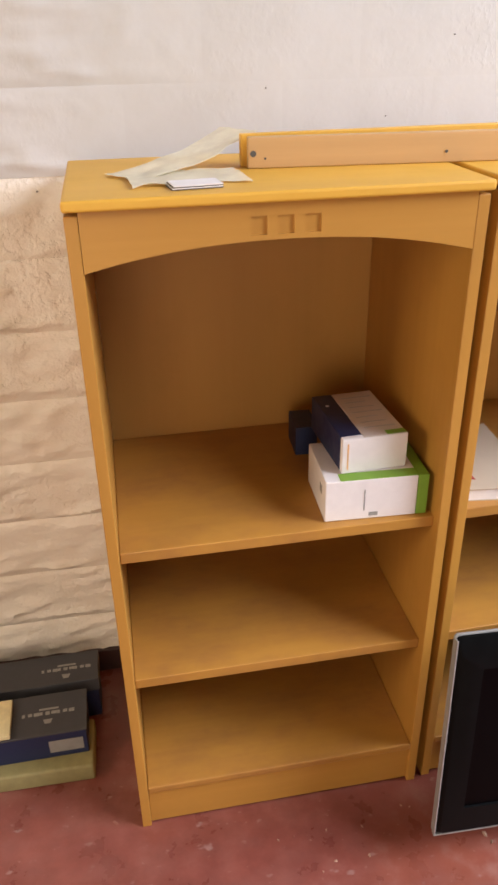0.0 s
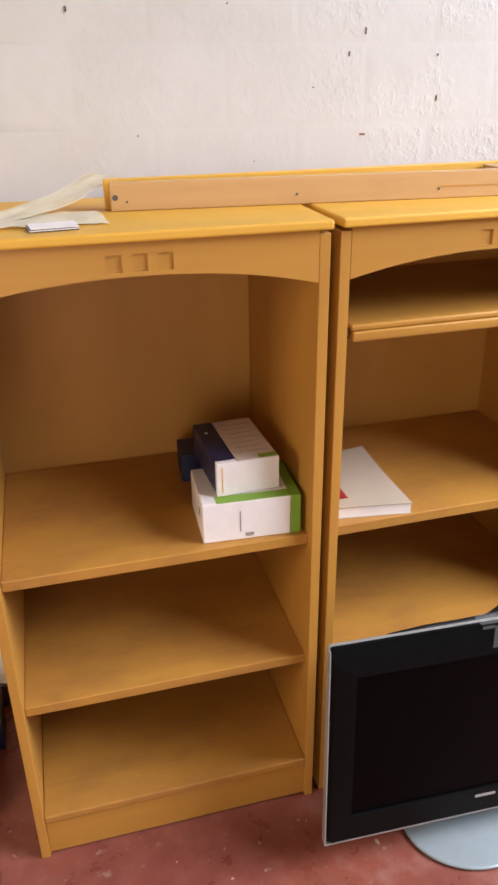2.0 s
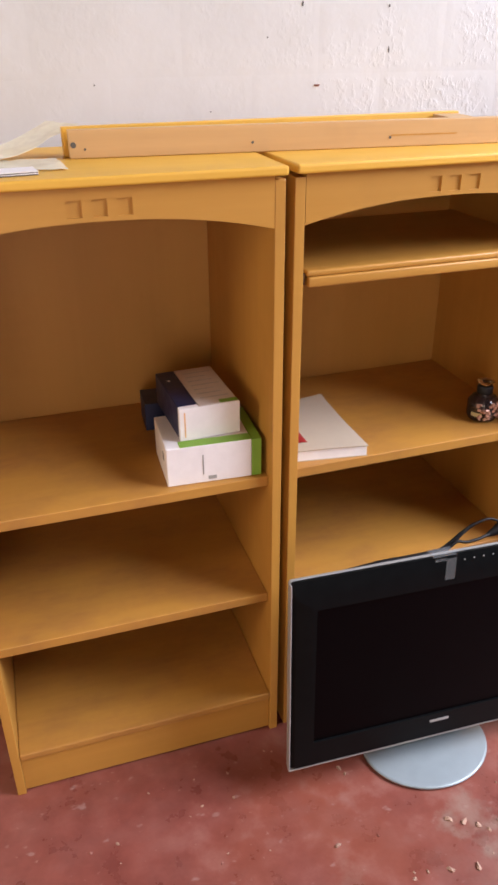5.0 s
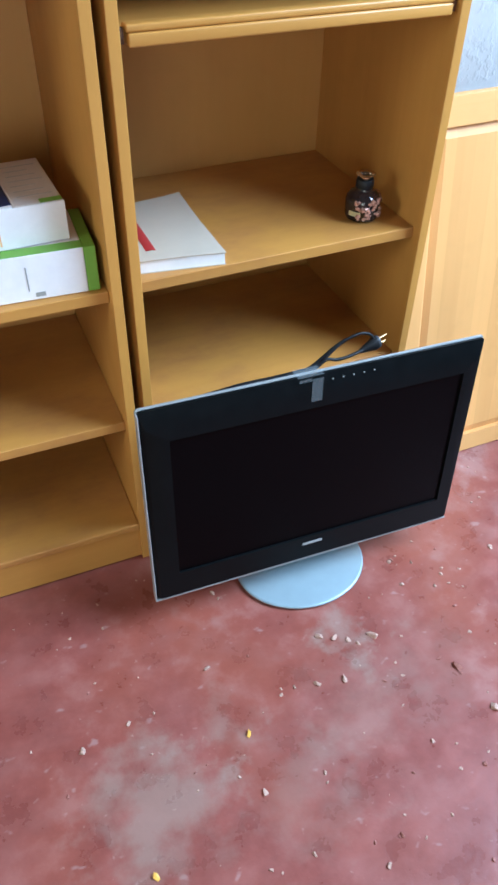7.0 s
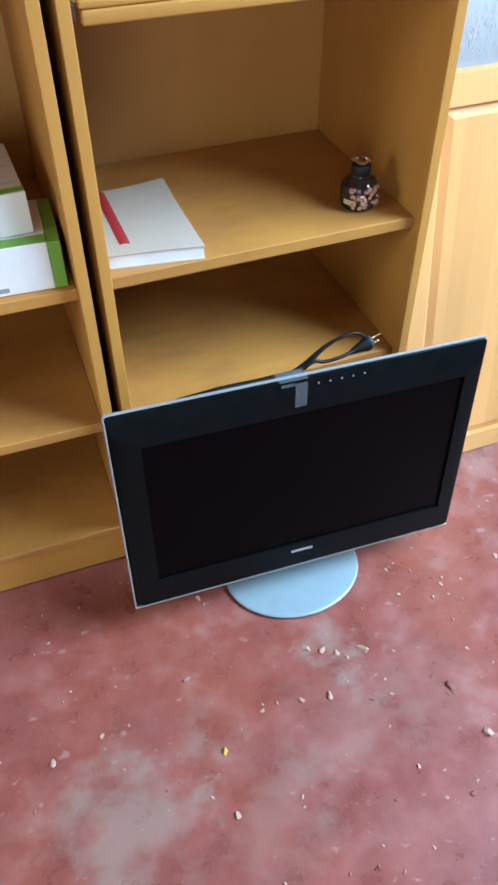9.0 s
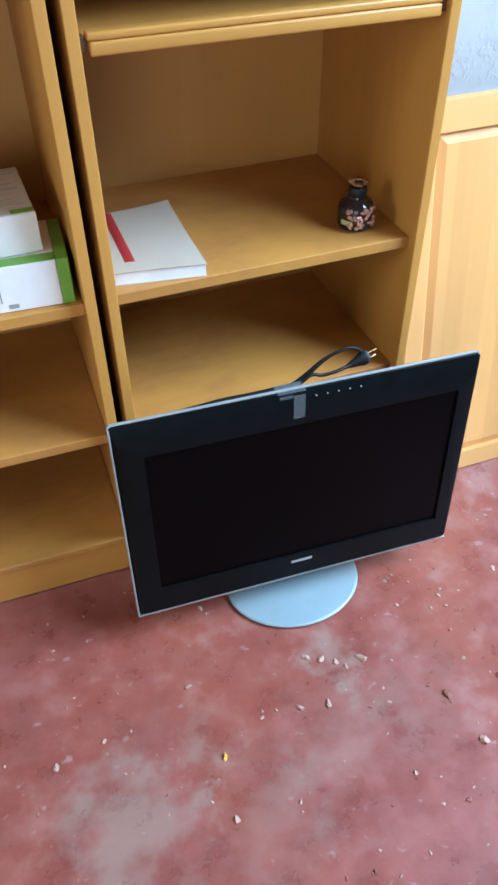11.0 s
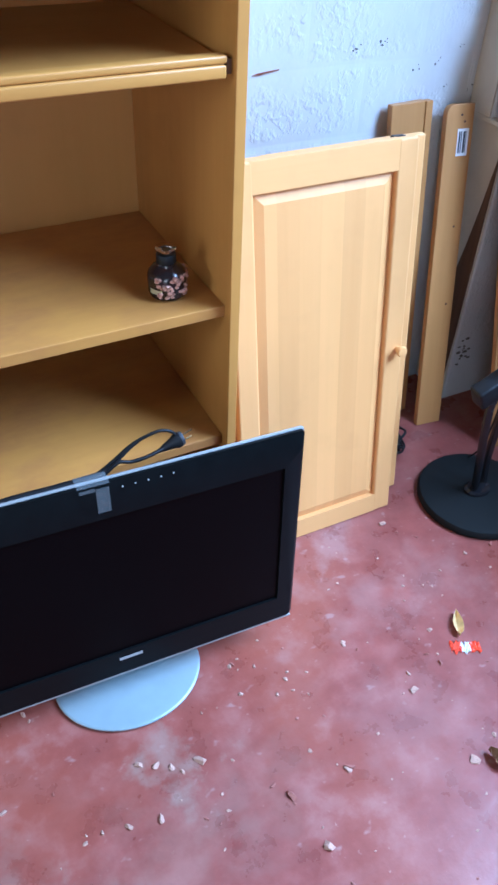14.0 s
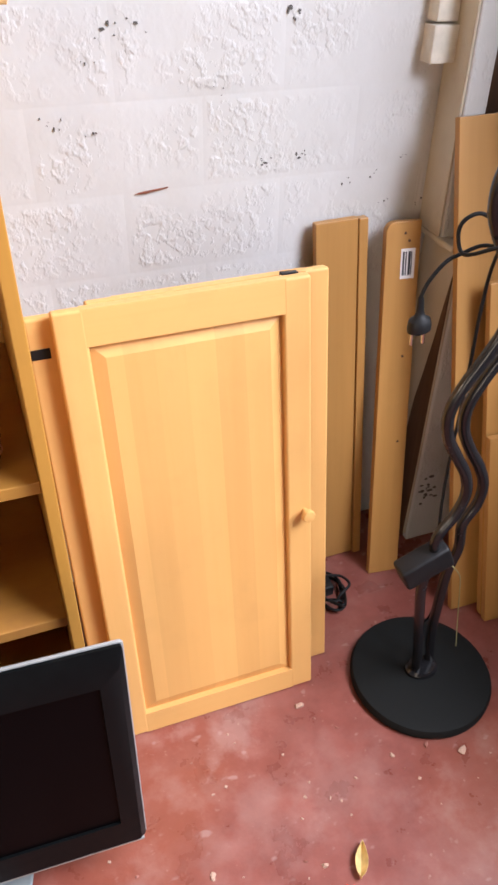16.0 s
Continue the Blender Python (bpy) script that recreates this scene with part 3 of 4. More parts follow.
for k in range(6):
    bm.faces.new((lines[0][k], lines[0][k + 1], lines[1][k + 1], lines[1][k]))
bmesh.ops.solidify(bm, geom=bm.faces[:], thickness=0.0003)
part("label", bm, NOTE, jar, "small cream label", True)
rng = random.Random(4)
for i in range(88):
    a, z = rng.uniform(-2.5, 1.0), rng.uniform(0.009, 0.054)
    r = rng.uniform(0.0035, 0.0062)
    bm = bmesh.new()
    bmesh.ops.create_icosphere(bm, subdivisions=1, radius=r)
    for v in bm.verts:
        v.co *= 1 + 0.3 * noise.noise(v.co * 300 + Vector((i, 0, 0)))
    bmesh.ops.transform(bm, matrix=Matrix.Translation((0.0345 * math.cos(a), 0.0345 * math.sin(a), z)), verts=bm.verts)
    part("pebble", bm, COPPER, jar, "", True)


# ---- television ----
tv = thing("television", "dark flat television with silver trim standing on the floor", "television", pose(0.3165, -0.152, 0, 0, 0, -1.4))
TW, TH = 0.678, 0.464
lean = pose(0, -0.042, 0.0775, -4.2, 0.8, 0.0)


def tv_part(name, bm, mat, label="", parent=None, smooth=False):
    if parent is None:
        bmesh.ops.transform(bm, matrix=lean, verts=bm.verts)
        return part(name, bm, mat, tv, label, smooth)
    bmesh.ops.transform(bm, matrix=lean, verts=bm.verts)
    return part(name, bm, mat, parent, label, smooth)


def ring(outer, inner, y0, y1):
    """A frame between two rounded rectangles with the same corner steps."""
    bm = bmesh.new()
    mids = [(x * (1 - 0.008 / half), z - 0.03 if z > TH / 2 else z + 0.004) for x, z in outer]
    rows = [[bm.verts.new((x, y, z)) for x, z in line] for line, y in ((outer, y1), (outer, y0 + 0.0085), (mids, y0 + 0.0005), (inner, y0), (inner, y1))]
    n = len(outer)
    for a, b in zip(rows, rows[1:]):
        for i in range(n):
            j = (i + 1) % n
            bm.faces.new((a[i], a[j], b[j], b[i]))
    bmesh.ops.recalc_face_normals(bm, faces=bm.faces)
    return bm


half = TW / 2
trim = tv_part("silver_trim", bm_prism(rounded(-half, 0, half, TH, 0.007), 0.0142, 0.0195, 0.0012), SILVER_EDGE, "pale silver edge trim", smooth=True)
bezel = tv_part("bezel", ring(rounded(-half + 0.0032, 0.0042, half - 0.0025, TH - 0.0025, 0.006), rounded(-0.287, 0.068, 0.299, 0.396, 0.003), 0.0, 0.0138), BEZEL, "charcoal plastic bezel", smooth=True)
tv_part("front_lip", bm_join(bm_box((-half, 0.003, 0.0), (half - 0.006, 0.0139, 0.0038), 0.0008), bm_box((-half, 0.003, 0.0042), (-half + 0.0028, 0.0139, TH - 0.006), 0.0008)), SILVER_EDGE, "pale silver lip along the bezel")
tv_part("screen", bm_box((-0.2868, 0.0045, 0.0682), (0.2988, 0.012, 0.3958), 0), SCREEN, "switched-off black screen")
tv_part("rear_housing", bm_box((-half + 0.03, 0.0212, 0.02), (half - 0.03, 0.06, TH - 0.045), 0.012, 3), BLACK, "black rear housing", smooth=True)
tv_part("maker_mark", bm_box((-0.022, -0.0008, 0.0465), (0.022, 0.001, 0.0525), 0), SILVER_EDGE, "pale grey mark bar", bezel)
tv_part("model_mark", bm_box((-0.285, 0.0006, 0.3965), (-0.263, 0.002, 0.4005), 0), PRINT, "small grey mark bar", bezel)
for i in range(5):
    bm = bm_lathe([(0.0016, 0), (0.0013, 0.001)], 10)
    bmesh.ops.transform(bm, matrix=pose(0.018 + 0.0208 * i, 0.0046, TH - 0.0165, 72, 0, 0), verts=bm.verts)
    tv_part("button", bm, PRINT, "", bezel)
part("stand_foot", bm_lathe([(0.13, 0.0), (0.146, 0.001), (0.15, 0.006), (0.1495, 0.0085), (0.147, 0.0102), (0.144, 0.0106), (0.06, 0.013)], 56, 0.97, 0.82), SILVER, tv, "oval silver foot", True).matrix_local = pose(0.001, 0.008, 0.0003)
neck = bm_prism([(-0.1, 0.014), (0.1, 0.014), (0.075, 0.05), (0.07, 0.12), (-0.07, 0.12), (-0.075, 0.05)], 0.006, 0.03, 0.003)
part("stand_neck", neck, SILVER, tv, "silver neck", True)
tape = bm_join(bm_box((-0.025, -0.0022, TH - 0.052), (-0.004, -0.0014, TH - 0.004), 0), bm_box((-0.052, 0.001, TH + 0.0005), (-0.002, 0.03, TH + 0.0011), 0), bm_box((-0.05, -0.0016, TH - 0.008), (-0.026, -0.0009, TH - 0.002), 0))
tv_part("tape", tape, TAPE, "clear adhesive tape stuck over the top edge")
# leads tucked behind the set
lead = thing("power_lead", "coiled black power lead with plug lying behind the television", "cable", pose(0.295, -0.13, -0.019))
strap = bm_tube([(-0.185, 0.014, 0.538), (-0.15, 0.014, 0.5385), (-0.1, 0.013, 0.539), (-0.05, 0.012, 0.538), (0.0, 0.012, 0.538), (0.03, 0.014, 0.536)], 0.0075, 12)
for v in strap.verts:
    v.co.z = 0.536 + (v.co.z - 0.536) * min(1.0, 0.35 + (v.co.x + 0.19) * 9)
part("cord_bundle", strap, RUBBER, lead, "folded bundle of black cord", True)
part("cord", bm_tube([(-0.04, 0.012, 0.536), (0.0, 0.016, 0.537), (0.032, 0.024, 0.54), (0.078, 0.03, 0.566), (0.105, 0.03, 0.577), (0.131, 0.03, 0.581), (0.15, 0.028, 0.573), (0.156, 0.026, 0.56)], 0.0028), RUBBER, lead, smooth=True)
part("cord", bm_tube([(-0.03, 0.01, 0.536), (0.01, 0.014, 0.538), (0.045, 0.02, 0.546), (0.078, 0.028, 0.564), (0.1, 0.033, 0.572)], 0.0025), RUBBER, lead, smooth=True)
part("cord", bm_tube([(0.03, 0.014, 0.538), (0.055, 0.018, 0.55), (0.075, 0.016, 0.546), (0.1, 0.016, 0.547), (0.125, 0.02, 0.549), (0.135, 0.021, 0.549)], 0.0032), RUBBER, lead, smooth=True)
bm = bm_lathe([(0.004, 0), (0.007, 0.01), (0.0105, 0.024), (0.014, 0.032), (0.014, 0.038)], 18, 1.0, 0.85)
bmesh.ops.transform(bm, matrix=pose(0.125, 0.022, 0.547, 0, 78, 8), verts=bm.verts)
plug = part("plug", bm, BLACK, lead, "black moulded plug", True)
bm = bm_lathe([(0.0128, 0.0384), (0.0132, 0.0395), (0.0125, 0.0435), (0.0095, 0.0442)], 18, 1.0, 0.85)
bmesh.ops.transform(bm, matrix=pose(0.125, 0.022, 0.547, 0, 78, 8), verts=bm.verts)
part("face_plate", bm, GREY_CARD, plug, "grey plug face", True)
for dz in (-0.0065, 0.0065):
    part("pin", bm_tube([(0.167, 0.028, 0.556 + dz), (0.184, 0.0303, 0.5595 + dz)], 0.0019, 8, 2), BRASS, plug, "brass pin")


# ---- cabinet doors leaning on the wall ----
def cabinet_door(m, label, hinge_side=0, knob=False, tall=0.87):
    """A framed door, its foot at z = 0, its face towards -y."""
    DW, DH, T = 0.394, tall, 0.02
    l, r, b, t = 0.047, 0.046, 0.05, 0.057
    ob = thing("leaning_door", label, "door", m, "loose cabinet doors leaning on the wall")
    part("stile", bm_box((0, 0, 0), (l, T, DH), 0.0045, 3), WOOD_DOOR, ob)
    part("stile", bm_box((DW - r, 0, 0), (DW, T, DH), 0.0045, 3), WOOD_DOOR, ob)
    part("rail", bm_box((l - 0.005, 0.0004, 0), (DW - r + 0.005, T - 0.0004, b), 0.0006), WOOD_RAIL, ob)
    part("rail", bm_box((l - 0.005, 0.0004, DH - t), (DW - r + 0.005, T - 0.0004, DH), 0.0006), WOOD_RAIL, ob)
    bm = bmesh.new()
    o = [(l, b), (DW - r, b), (DW - r, DH - t), (l, DH - t)]
    k = 0.022
    i = [(l + k, b + k), (DW - r - k, b + k), (DW - r - k, DH - t - k), (l + k, DH - t - k)]
    rows = [[bm.verts.new((x, y, z)) for x, z in line] for line, y in ((o, 0.0175), (o, 0.0125), (i, 0.005))]
    for p, q in zip(rows, rows[1:]):
        for a in range(4):
            c = (a + 1) % 4
            bm.faces.new((p[a], p[c], q[c], q[a]))
    bm.faces.new(rows[-1])
    bm.faces.new(rows[0][::-1])
    bmesh.ops.recalc_face_normals(bm, faces=bm.faces)
    part("panel", bm, WOOD_PANEL, ob, "raised centre panel")
    bm = bm_lathe([(0.006, 0), (0.006, 0.008), (0.011, 0.012), (0.0125, 0.019), (0.0105, 0.0235), (0.005, 0.0245)], 20)
    bmesh.ops.transform(bm, matrix=pose(DW - 0.014, 0.0, 0.437, 90, 0, 0), verts=bm.verts)
    if knob:
        part("knob", bm, WOOD_RAIL, ob, "small turned wooden knob", True)
    for z in (0.1, DH - 0.062):
        x = 0.003 if hinge_side else DW - 0.04
        part("hinge", bm_box((x, -0.002 if hinge_side else T - 0.006, z), (x + 0.028, 0.0005 if hinge_side else T + 0.009, z + 0.016), 0.001), BLACK, ob, "black metal hinge")
    return ob


lean_deg = -8.6
cabinet_door(pose(0.6625, 0.031, 0.001, lean_deg, -0.35, 0), "front leaning beech cabinet door with panel and knob", knob=True)
cabinet_door(pose(0.6255, 0.058, 0.001, lean_deg, -0.35, 0), "leaning beech cabinet door hidden behind the front one", 1, tall=0.854)
cabinet_door(pose(0.718, 0.085, 0.001, lean_deg, -0.35, 0), "rearmost leaning beech cabinet door jutting out beside others", tall=0.852)
single("hinge_plate", bm_box((-0.014, -0.006, 0), (0.014, 0.006, 0.009), 0.001), BLACK, "black metal hinge lying on the leaning doors' top", "hinge", pose(1.03, 0.199, 0.8455, -8, 2, 0))


# ---- boards in the corner ----
def leaning_board(name, foot, head, width_dir, width, thick, mat, label, corner=0.0):
    """A board whose left edge runs from foot to head."""
    f, h_ = Vector(foot), Vector(head)
    up = (h_ - f).normalized()
    wd = Vector(width_dir)
    wd = (wd - up * wd.dot(up)).normalized()
    deep = up.cross(wd)
    m = Matrix((wd, deep, up)).transposed().to_4x4()
    m.translation = f
    n = (h_ - f).length
    ob = thing(name, label, "board", m, "loose boards leaning in the corner")
    if corner:
        arc = [(corner - corner * math.cos(a), n - corner + corner * math.sin(a)) for a in [i * math.pi / 12 for i in range(7)]]
        part("plank", bm_prism([(0, 0), (width, 0), (width, n), *arc[::-1]], 0, thick, 0.0015), mat, ob)
    else:
        part("plank", bm_box((0, 0, 0), (width, thick, n), 0.0015), mat, ob)
    return ob


leaning_board("leaning_board", (1.212, 0.345, 0.001), (1.184, 0.437, 0.822), (1, -0.02, 0), 0.088, 0.018, WOOD_BOARD, "narrow beech-look board leaning against white wall")
leaning_board("moulding_strip", (1.303, 0.338, 0.001), (1.2745, 0.435, 0.823), (1, -0.02, 0), 0.019, 0.02, WOOD_BOARD, "slim beech-look strip leaning beside a board")
tall = leaning_board("leaning_board", (1.308, 0.262, 0.001), (1.33, 0.426, 0.812), (1, -0.1, 0), 0.073, 0.018, WOOD_BOARD, "brown drilled board with barcode sticker leaning in corner", 0.02)
sticker = part("sticker", bm_box((0.033, -0.0008, 0.715), (0.063, -0.0002, 0.775), 0), CARD, tall, "white barcode sticker")
for i, wdt in enumerate((0.004, 0.0025, 0.005, 0.002)):
    part("bar", bm_box((0.0365 + 0.006 * i, -0.0012, 0.722), (0.0365 + 0.006 * i + wdt, -0.0007, 0.769), 0), DARK_PRINT, sticker)
for x, z in ((0.04, 0.805), (0.049, 0.79), (0.05, 0.55), (0.052, 0.35)):
    bm = bm_lathe([(0.0028, 0), (0.0028, 0.0012)], 12)
    bmesh.ops.transform(bm, matrix=pose(x, 0.0002, z, 90, 0, 0), verts=bm.verts)
    part("screw_hole", bm, STAINED, tall)
leaning_board("wide_board", (1.437, 0.1, 0.001), (1.4115, 0.367, 1.013), (1, -0.04, 0), 0.19, 0.016, WOOD_BOARD, "wide pale shelf board leaning against the pier")
leaning_board("wide_board", (1.492, 0.066, 0.001), (1.462, 0.25, 0.745), (1, -0.1, 0), 0.13, 0.016, WOOD_BOARD, "shorter brown shelf board leaning on the wide board")
leaning_board("short_board", (1.49, 0.045, 0.001), (1.468, 0.153, 0.45), (1, -0.1, 0), 0.13, 0.016, WOOD_BOARD, "short brown board leaning in front of the shelf boards")

trunk = thing("cable_trunking", "white plastic cable trunking fixed to the wall", "trunking", pose(1.376, WALL_Y - 0.036, 1.086))
part("cover", bm_box((0, 0, 0), (0.05, 0.036, 0.06), 0.002), TRUNK, trunk)
part("channel", bm_box((0.004, 0.004, 0.064), (0.046, 0.036, 2.1), 0.002), TRUNK, trunk)

# ---- floor lamp ----
lamp = thing("floor_lamp", "black floor lamp with two wavy tubes on round base", "lamp", pose(1.276, -0.033, 0))
part("base", bm_lathe([(0.14, 0.0), (0.1455, 0.004), (0.1465, 0.014), (0.142, 0.022), (0.125, 0.026), (0.02, 0.03)], 64), BASE_BLACK, lamp, "heavy round black base", True)
part("collar", bm_lathe([(0.036, 0.028), (0.036, 0.036), (0.03, 0.042)], 32, 1.0, 0.75), BLACK_PAINT, lamp, smooth=True)


def wave(z, mid, size, top, period):
    return mid + size * math.cos(2 * math.pi * (z - top) / period)


for x0, x1, mid, size, top, period, dy in ((-0.014, -0.05, -0.038, 0.035, 0.522, 0.345, -0.004), (0.024, 0.012, 0.006, 0.037, 0.5, 0.36, 0.01)):
    pts = [(x0, dy, 0.034), (x0 - 0.012, dy, 0.12), ((x0 + x1) / 2 - 0.008, dy, 0.22), (x1, dy, 0.31), (x1 + 0.012, dy, 0.37)]
    z = 0.43
    while z < 1.66:
        pts.append((wave(z, mid, size, top, period), dy, z))
        z += 0.045
    part("tube", bm_tube(pts, 0.0098, 14, 5), BLACK_PAINT, lamp, "glossy black wavy tube", True)
block = bm_box((-0.048, -0.02, -0.026), (0.05, 0.02, 0.026), 0.006, 3)
bmesh.ops.transform(block, matrix=pose(-0.056, -0.002, 0.368, 0, -24, 0), verts=block.verts)
part("switch_box", block, BLACK, lamp, "black plastic clamp box", True)
flex = thing("lamp_flex", "black lamp flex with two-pin plug hanging from the lamp", "cable", pose(1.276, -0.033, 0))
part("cord", bm_tube([(-0.134, 0.033, 0.885), (-0.125, 0.033, 0.91), (-0.103, 0.033, 0.936), (-0.083, 0.032, 0.945), (-0.056, 0.022, 0.958), (-0.046, -0.015, 0.966), (-0.066, -0.018, 0.972), (-0.085, 0.02, 0.95), (-0.091, 0.033, 0.972), (-0.086, 0.033, 0.992), (-0.066, 0.028, 1.001), (-0.05, 0.016, 0.99), (-0.03, 0.02, 0.96), (-0.012, 0.05, 0.9), (-0.011, 0.053, 0.829), (-0.008, 0.053, 0.75), (-0.006, 0.053, 0.641), (-0.008, 0.05, 0.546), (-0.012, 0.04, 0.469), (-0.02, 0.02, 0.4), (-0.03, 0.012, 0.38)], 0.0028, 10, 6), RUBBER, flex, smooth=True)
part("cord", bm_tube([(0.0, 0.018, 0.36), (0.02, 0.03, 0.3), (0.028, 0.04, 0.2), (0.05, 0.07, 0.1), (0.06, 0.1, 0.04), (0.07, 0.135, 0.003)], 0.0024), RUBBER, flex, smooth=True)
bm = bm_lathe([(0.0045, 0.052), (0.006, 0.03), (0.0085, 0.024), (0.0165, 0.018), (0.0185, 0.008), (0.018, 0.0), (0.015, -0.002)][::-1], 22, 1.0, 0.72)
bmesh.ops.transform(bm, matrix=pose(-0.127, 0.033, 0.836, 0, -6, 0), verts=bm.verts)
part("thin_wire", bm_tube([(0.012, 0.0, 0.335), (0.045, 0.01, 0.285), (0.075, 0.03, 0.2), (0.095, 0.04, 0.12), (0.1, 0.025, 0.029)], 0.0011, 8), OLIVE, flex, "thin drab wire", True)
plug = part("plug", bm, BLACK, flex, "black moulded two-pin plug", True)
for dx in (-0.0095, 0.0095):
    part("pin", bm_tube([(-0.128 + dx, 0.033, 0.836), (-0.1265 + dx, 0.033, 0.814)], 0.0028, 10, 2), NICKEL, plug, "bright metal pin", True)

bundle = thing("cable_bundle", "tangled black cables with adapter lying on the floor", "cable", pose(1.2, 0.23, 0))
rng = random.Random(11)
for i in range(5):
    a0 = rng.uniform(0, 6.28)
    pts = [(0.035 * math.cos(a0 + 0.9 * k) * rng.uniform(0.6, 1.3) - 0.01, 0.045 * math.sin(a0 + 0.9 * k) * rng.uniform(0.6, 1.3), 0.005 + 0.008 * i * rng.uniform(0.6, 1.1)) for k in range(8)]
    part("loop", bm_tube(pts, 0.0032), RUBBER, bundle, smooth=True)
part("adapter", bm_box((-0.045, 0.0, 0.001), (0.0, 0.035, 0.03), 0.004, 3), BLACK, bundle, "black adapter block", True)
part("loop", bm_tube([(-0.03, 0.03, 0.02), (-0.035, 0.06, 0.045), (-0.045, 0.08, 0.07), (-0.06, 0.07, 0.05), (-0.07, 0.05, 0.01)], 0.0022), RUBBER, bundle, smooth=True)


# ---- cartons on the floor beside the cabinet ----
def logo_bars(parent, x, y, z, mat):
    """A mirrored, unreadable line of print with an emblem, as bars."""
    for i in range(9):
        wdt = 0.006 + 0.003 * (i % 3)
        part("print_bar", bm_box((x + 0.0125 * i, y + 0.001 * (i % 2), z), (x + 0.0125 * i + wdt, y + 0.009, z + 0.0005), 0), mat, parent)
    part("emblem", bm_prism([(x + 0.046, 0), (x + 0.066, 0), (x + 0.062, 0.012), (x + 0.05, 0.012)], 0, 0.0006), mat, parent, "pale printed emblem").matrix_local = pose(0, y - 0.013, z + 0.0006, 90, 0, 0)
    part("print_bar", bm_box((x + 0.036, y + 0.014, z), (x + 0.078, y + 0.019, z + 0.0005), 0), mat, parent)


rear = thing("shoe_box", "slate grey lidded carton with unreadable print on floor", "box", pose(-1.02, 0.305, 0, 0, 0, 0.5))
part("box_body", bm_box((0.004, 0.004, 0), (0.376, 0.09, 0.098), 0.002), NAVY, rear, "dark navy box body")
part("lid", bm_box((0, 0, 0.085), (0.38, 0.094, 0.122), 0.002), GREY_CARD, rear, "slate grey lid")
logo_bars(rear, 0.25, 0.04, 0.1222, PRINT)
under = single("flat_box", bm_box((0, 0, 0), (0.36, 0.13, 0.046), 0.006, 3), OLIVE, "flat yellowish carton lying under a navy carton", "box", pose(-1.02, 0.14, 0, 0, 0, -1), smooth=True)
front = thing("shoe_box", "navy lidded carton with white label on a flat carton", "box", pose(-1.02, 0.165, 0.0465, 0, 0, 0.5))
part("box_body", bm_box((0.003, 0.003, 0), (0.351, 0.113, 0.07), 0.002), NAVY, front, "navy box body")
part("lid", bm_box((0, 0, 0.07), (0.354, 0.116, 0.0745), 0.0015), GREY_CARD, front, "slate grey lid")
part("label", bm_box((0.27, 0.0018, 0.016), (0.342, 0.0028, 0.05), 0), PRINT, front, "greyish white label")
logo_bars(front, 0.215, 0.055, 0.0748, PRINT)
single("note_pad", bm_box((0, 0, 0), (0.12, 0.1, 0.012), 0.001), NOTE, "cream note pad lying on a navy carton", "note pad", pose(-0.945, 0.166, 0.1225, 0, 0, 1.5))


# ---- litter on the floor ----
def chip_mesh(seed, mat):
    """An angular flake: the hull of a few scattered points, flat side down."""
    pick = random.Random(seed * 17 + 3)
    bm = bmesh.new()
    for k in range(11):
        a = 2 * math.pi * k / 11 + pick.uniform(-0.25, 0.25)
        reach = pick.uniform(0.45, 1.1)
        top = pick.uniform(0.05, 0.62) if k % 2 else 0.0
        bm.verts.new((reach * math.cos(a), 0.62 * reach * math.sin(a), top))
    bm.verts.new((pick.uniform(-0.4, 0.4), pick.uniform(-0.2, 0.2), pick.uniform(0.35, 0.75)))
    bmesh.ops.convex_hull(bm, input=bm.verts[:])
    loose = [v for v in bm.verts if not v.link_faces]
    bmesh.ops.delete(bm, geom=loose, context="VERTS")
    bmesh.ops.recalc_face_normals(bm, faces=bm.faces)
    return to_mesh("chip", bm, mat)


CHIPS = [chip_mesh(s, CHIP if s % 4 else CHIP_RED) for s in range(9)]
rng = random.Random(21)
spots = [(0.377, -0.368, 16), (0.498, -0.496, 15), (0.515, -0.598, 13), (0.276, -0.437, 11), (0.222, -0.425, 10), (-0.231, -0.385, 10), (-0.141, -0.366, 8), (0.033, -0.313, 10), (0.045, -0.576, 9), (0.368, -0.608, 6), (0.432, -0.68, 7),
         (0.614, -0.498, 11), (0.272, -0.33, 11), (0.3, -0.345, 10), (0.325, -0.36, 8), (0.34, -0.375, 7), (0.506, -0.216, 7), (0.108, -0.147, 8), (0.115, -0.165, 6), (0.475, -0.467, 8), (0.147, -0.419, 6), (0.178, -0.415, 6), (0.347, -0.469, 6), (0.386, -0.472, 6),
         (1.011, -0.014, 14), (1.137, -0.172, 7), (1.272, -0.208, 13), (0.932, -0.313, 8), (0.89, -0.359, 7), (0.903, -0.387, 9), (0.817, -0.416, 12), (0.829, -0.381, 7), (0.744, -0.268, 7), (0.566, -0.311, 6), (0.501, -0.281, 7), (0.596, -0.288, 6), (0.642, -0.291, 5),
         (0.514, -0.214, 7), (0.552, -0.236, 6), (0.618, -0.495, 12), (0.568, -0.439, 6), (0.837, -0.584, 13), (0.902, -0.558, 7), (0.702, -0.463, 5), (0.746, -0.263, 7), (0.788, -0.131, 5), (0.23, -0.729, 7), (0.08, -0.7, 7), (0.185, -0.762, 8), (1.21, -0.174, 8), (-0.62, 0.02, 8)]
spots += [(rng.uniform(-0.5, 1.35), rng.uniform(-0.85, -0.02), rng.uniform(1.8, 5.5)) for _ in range(170)]
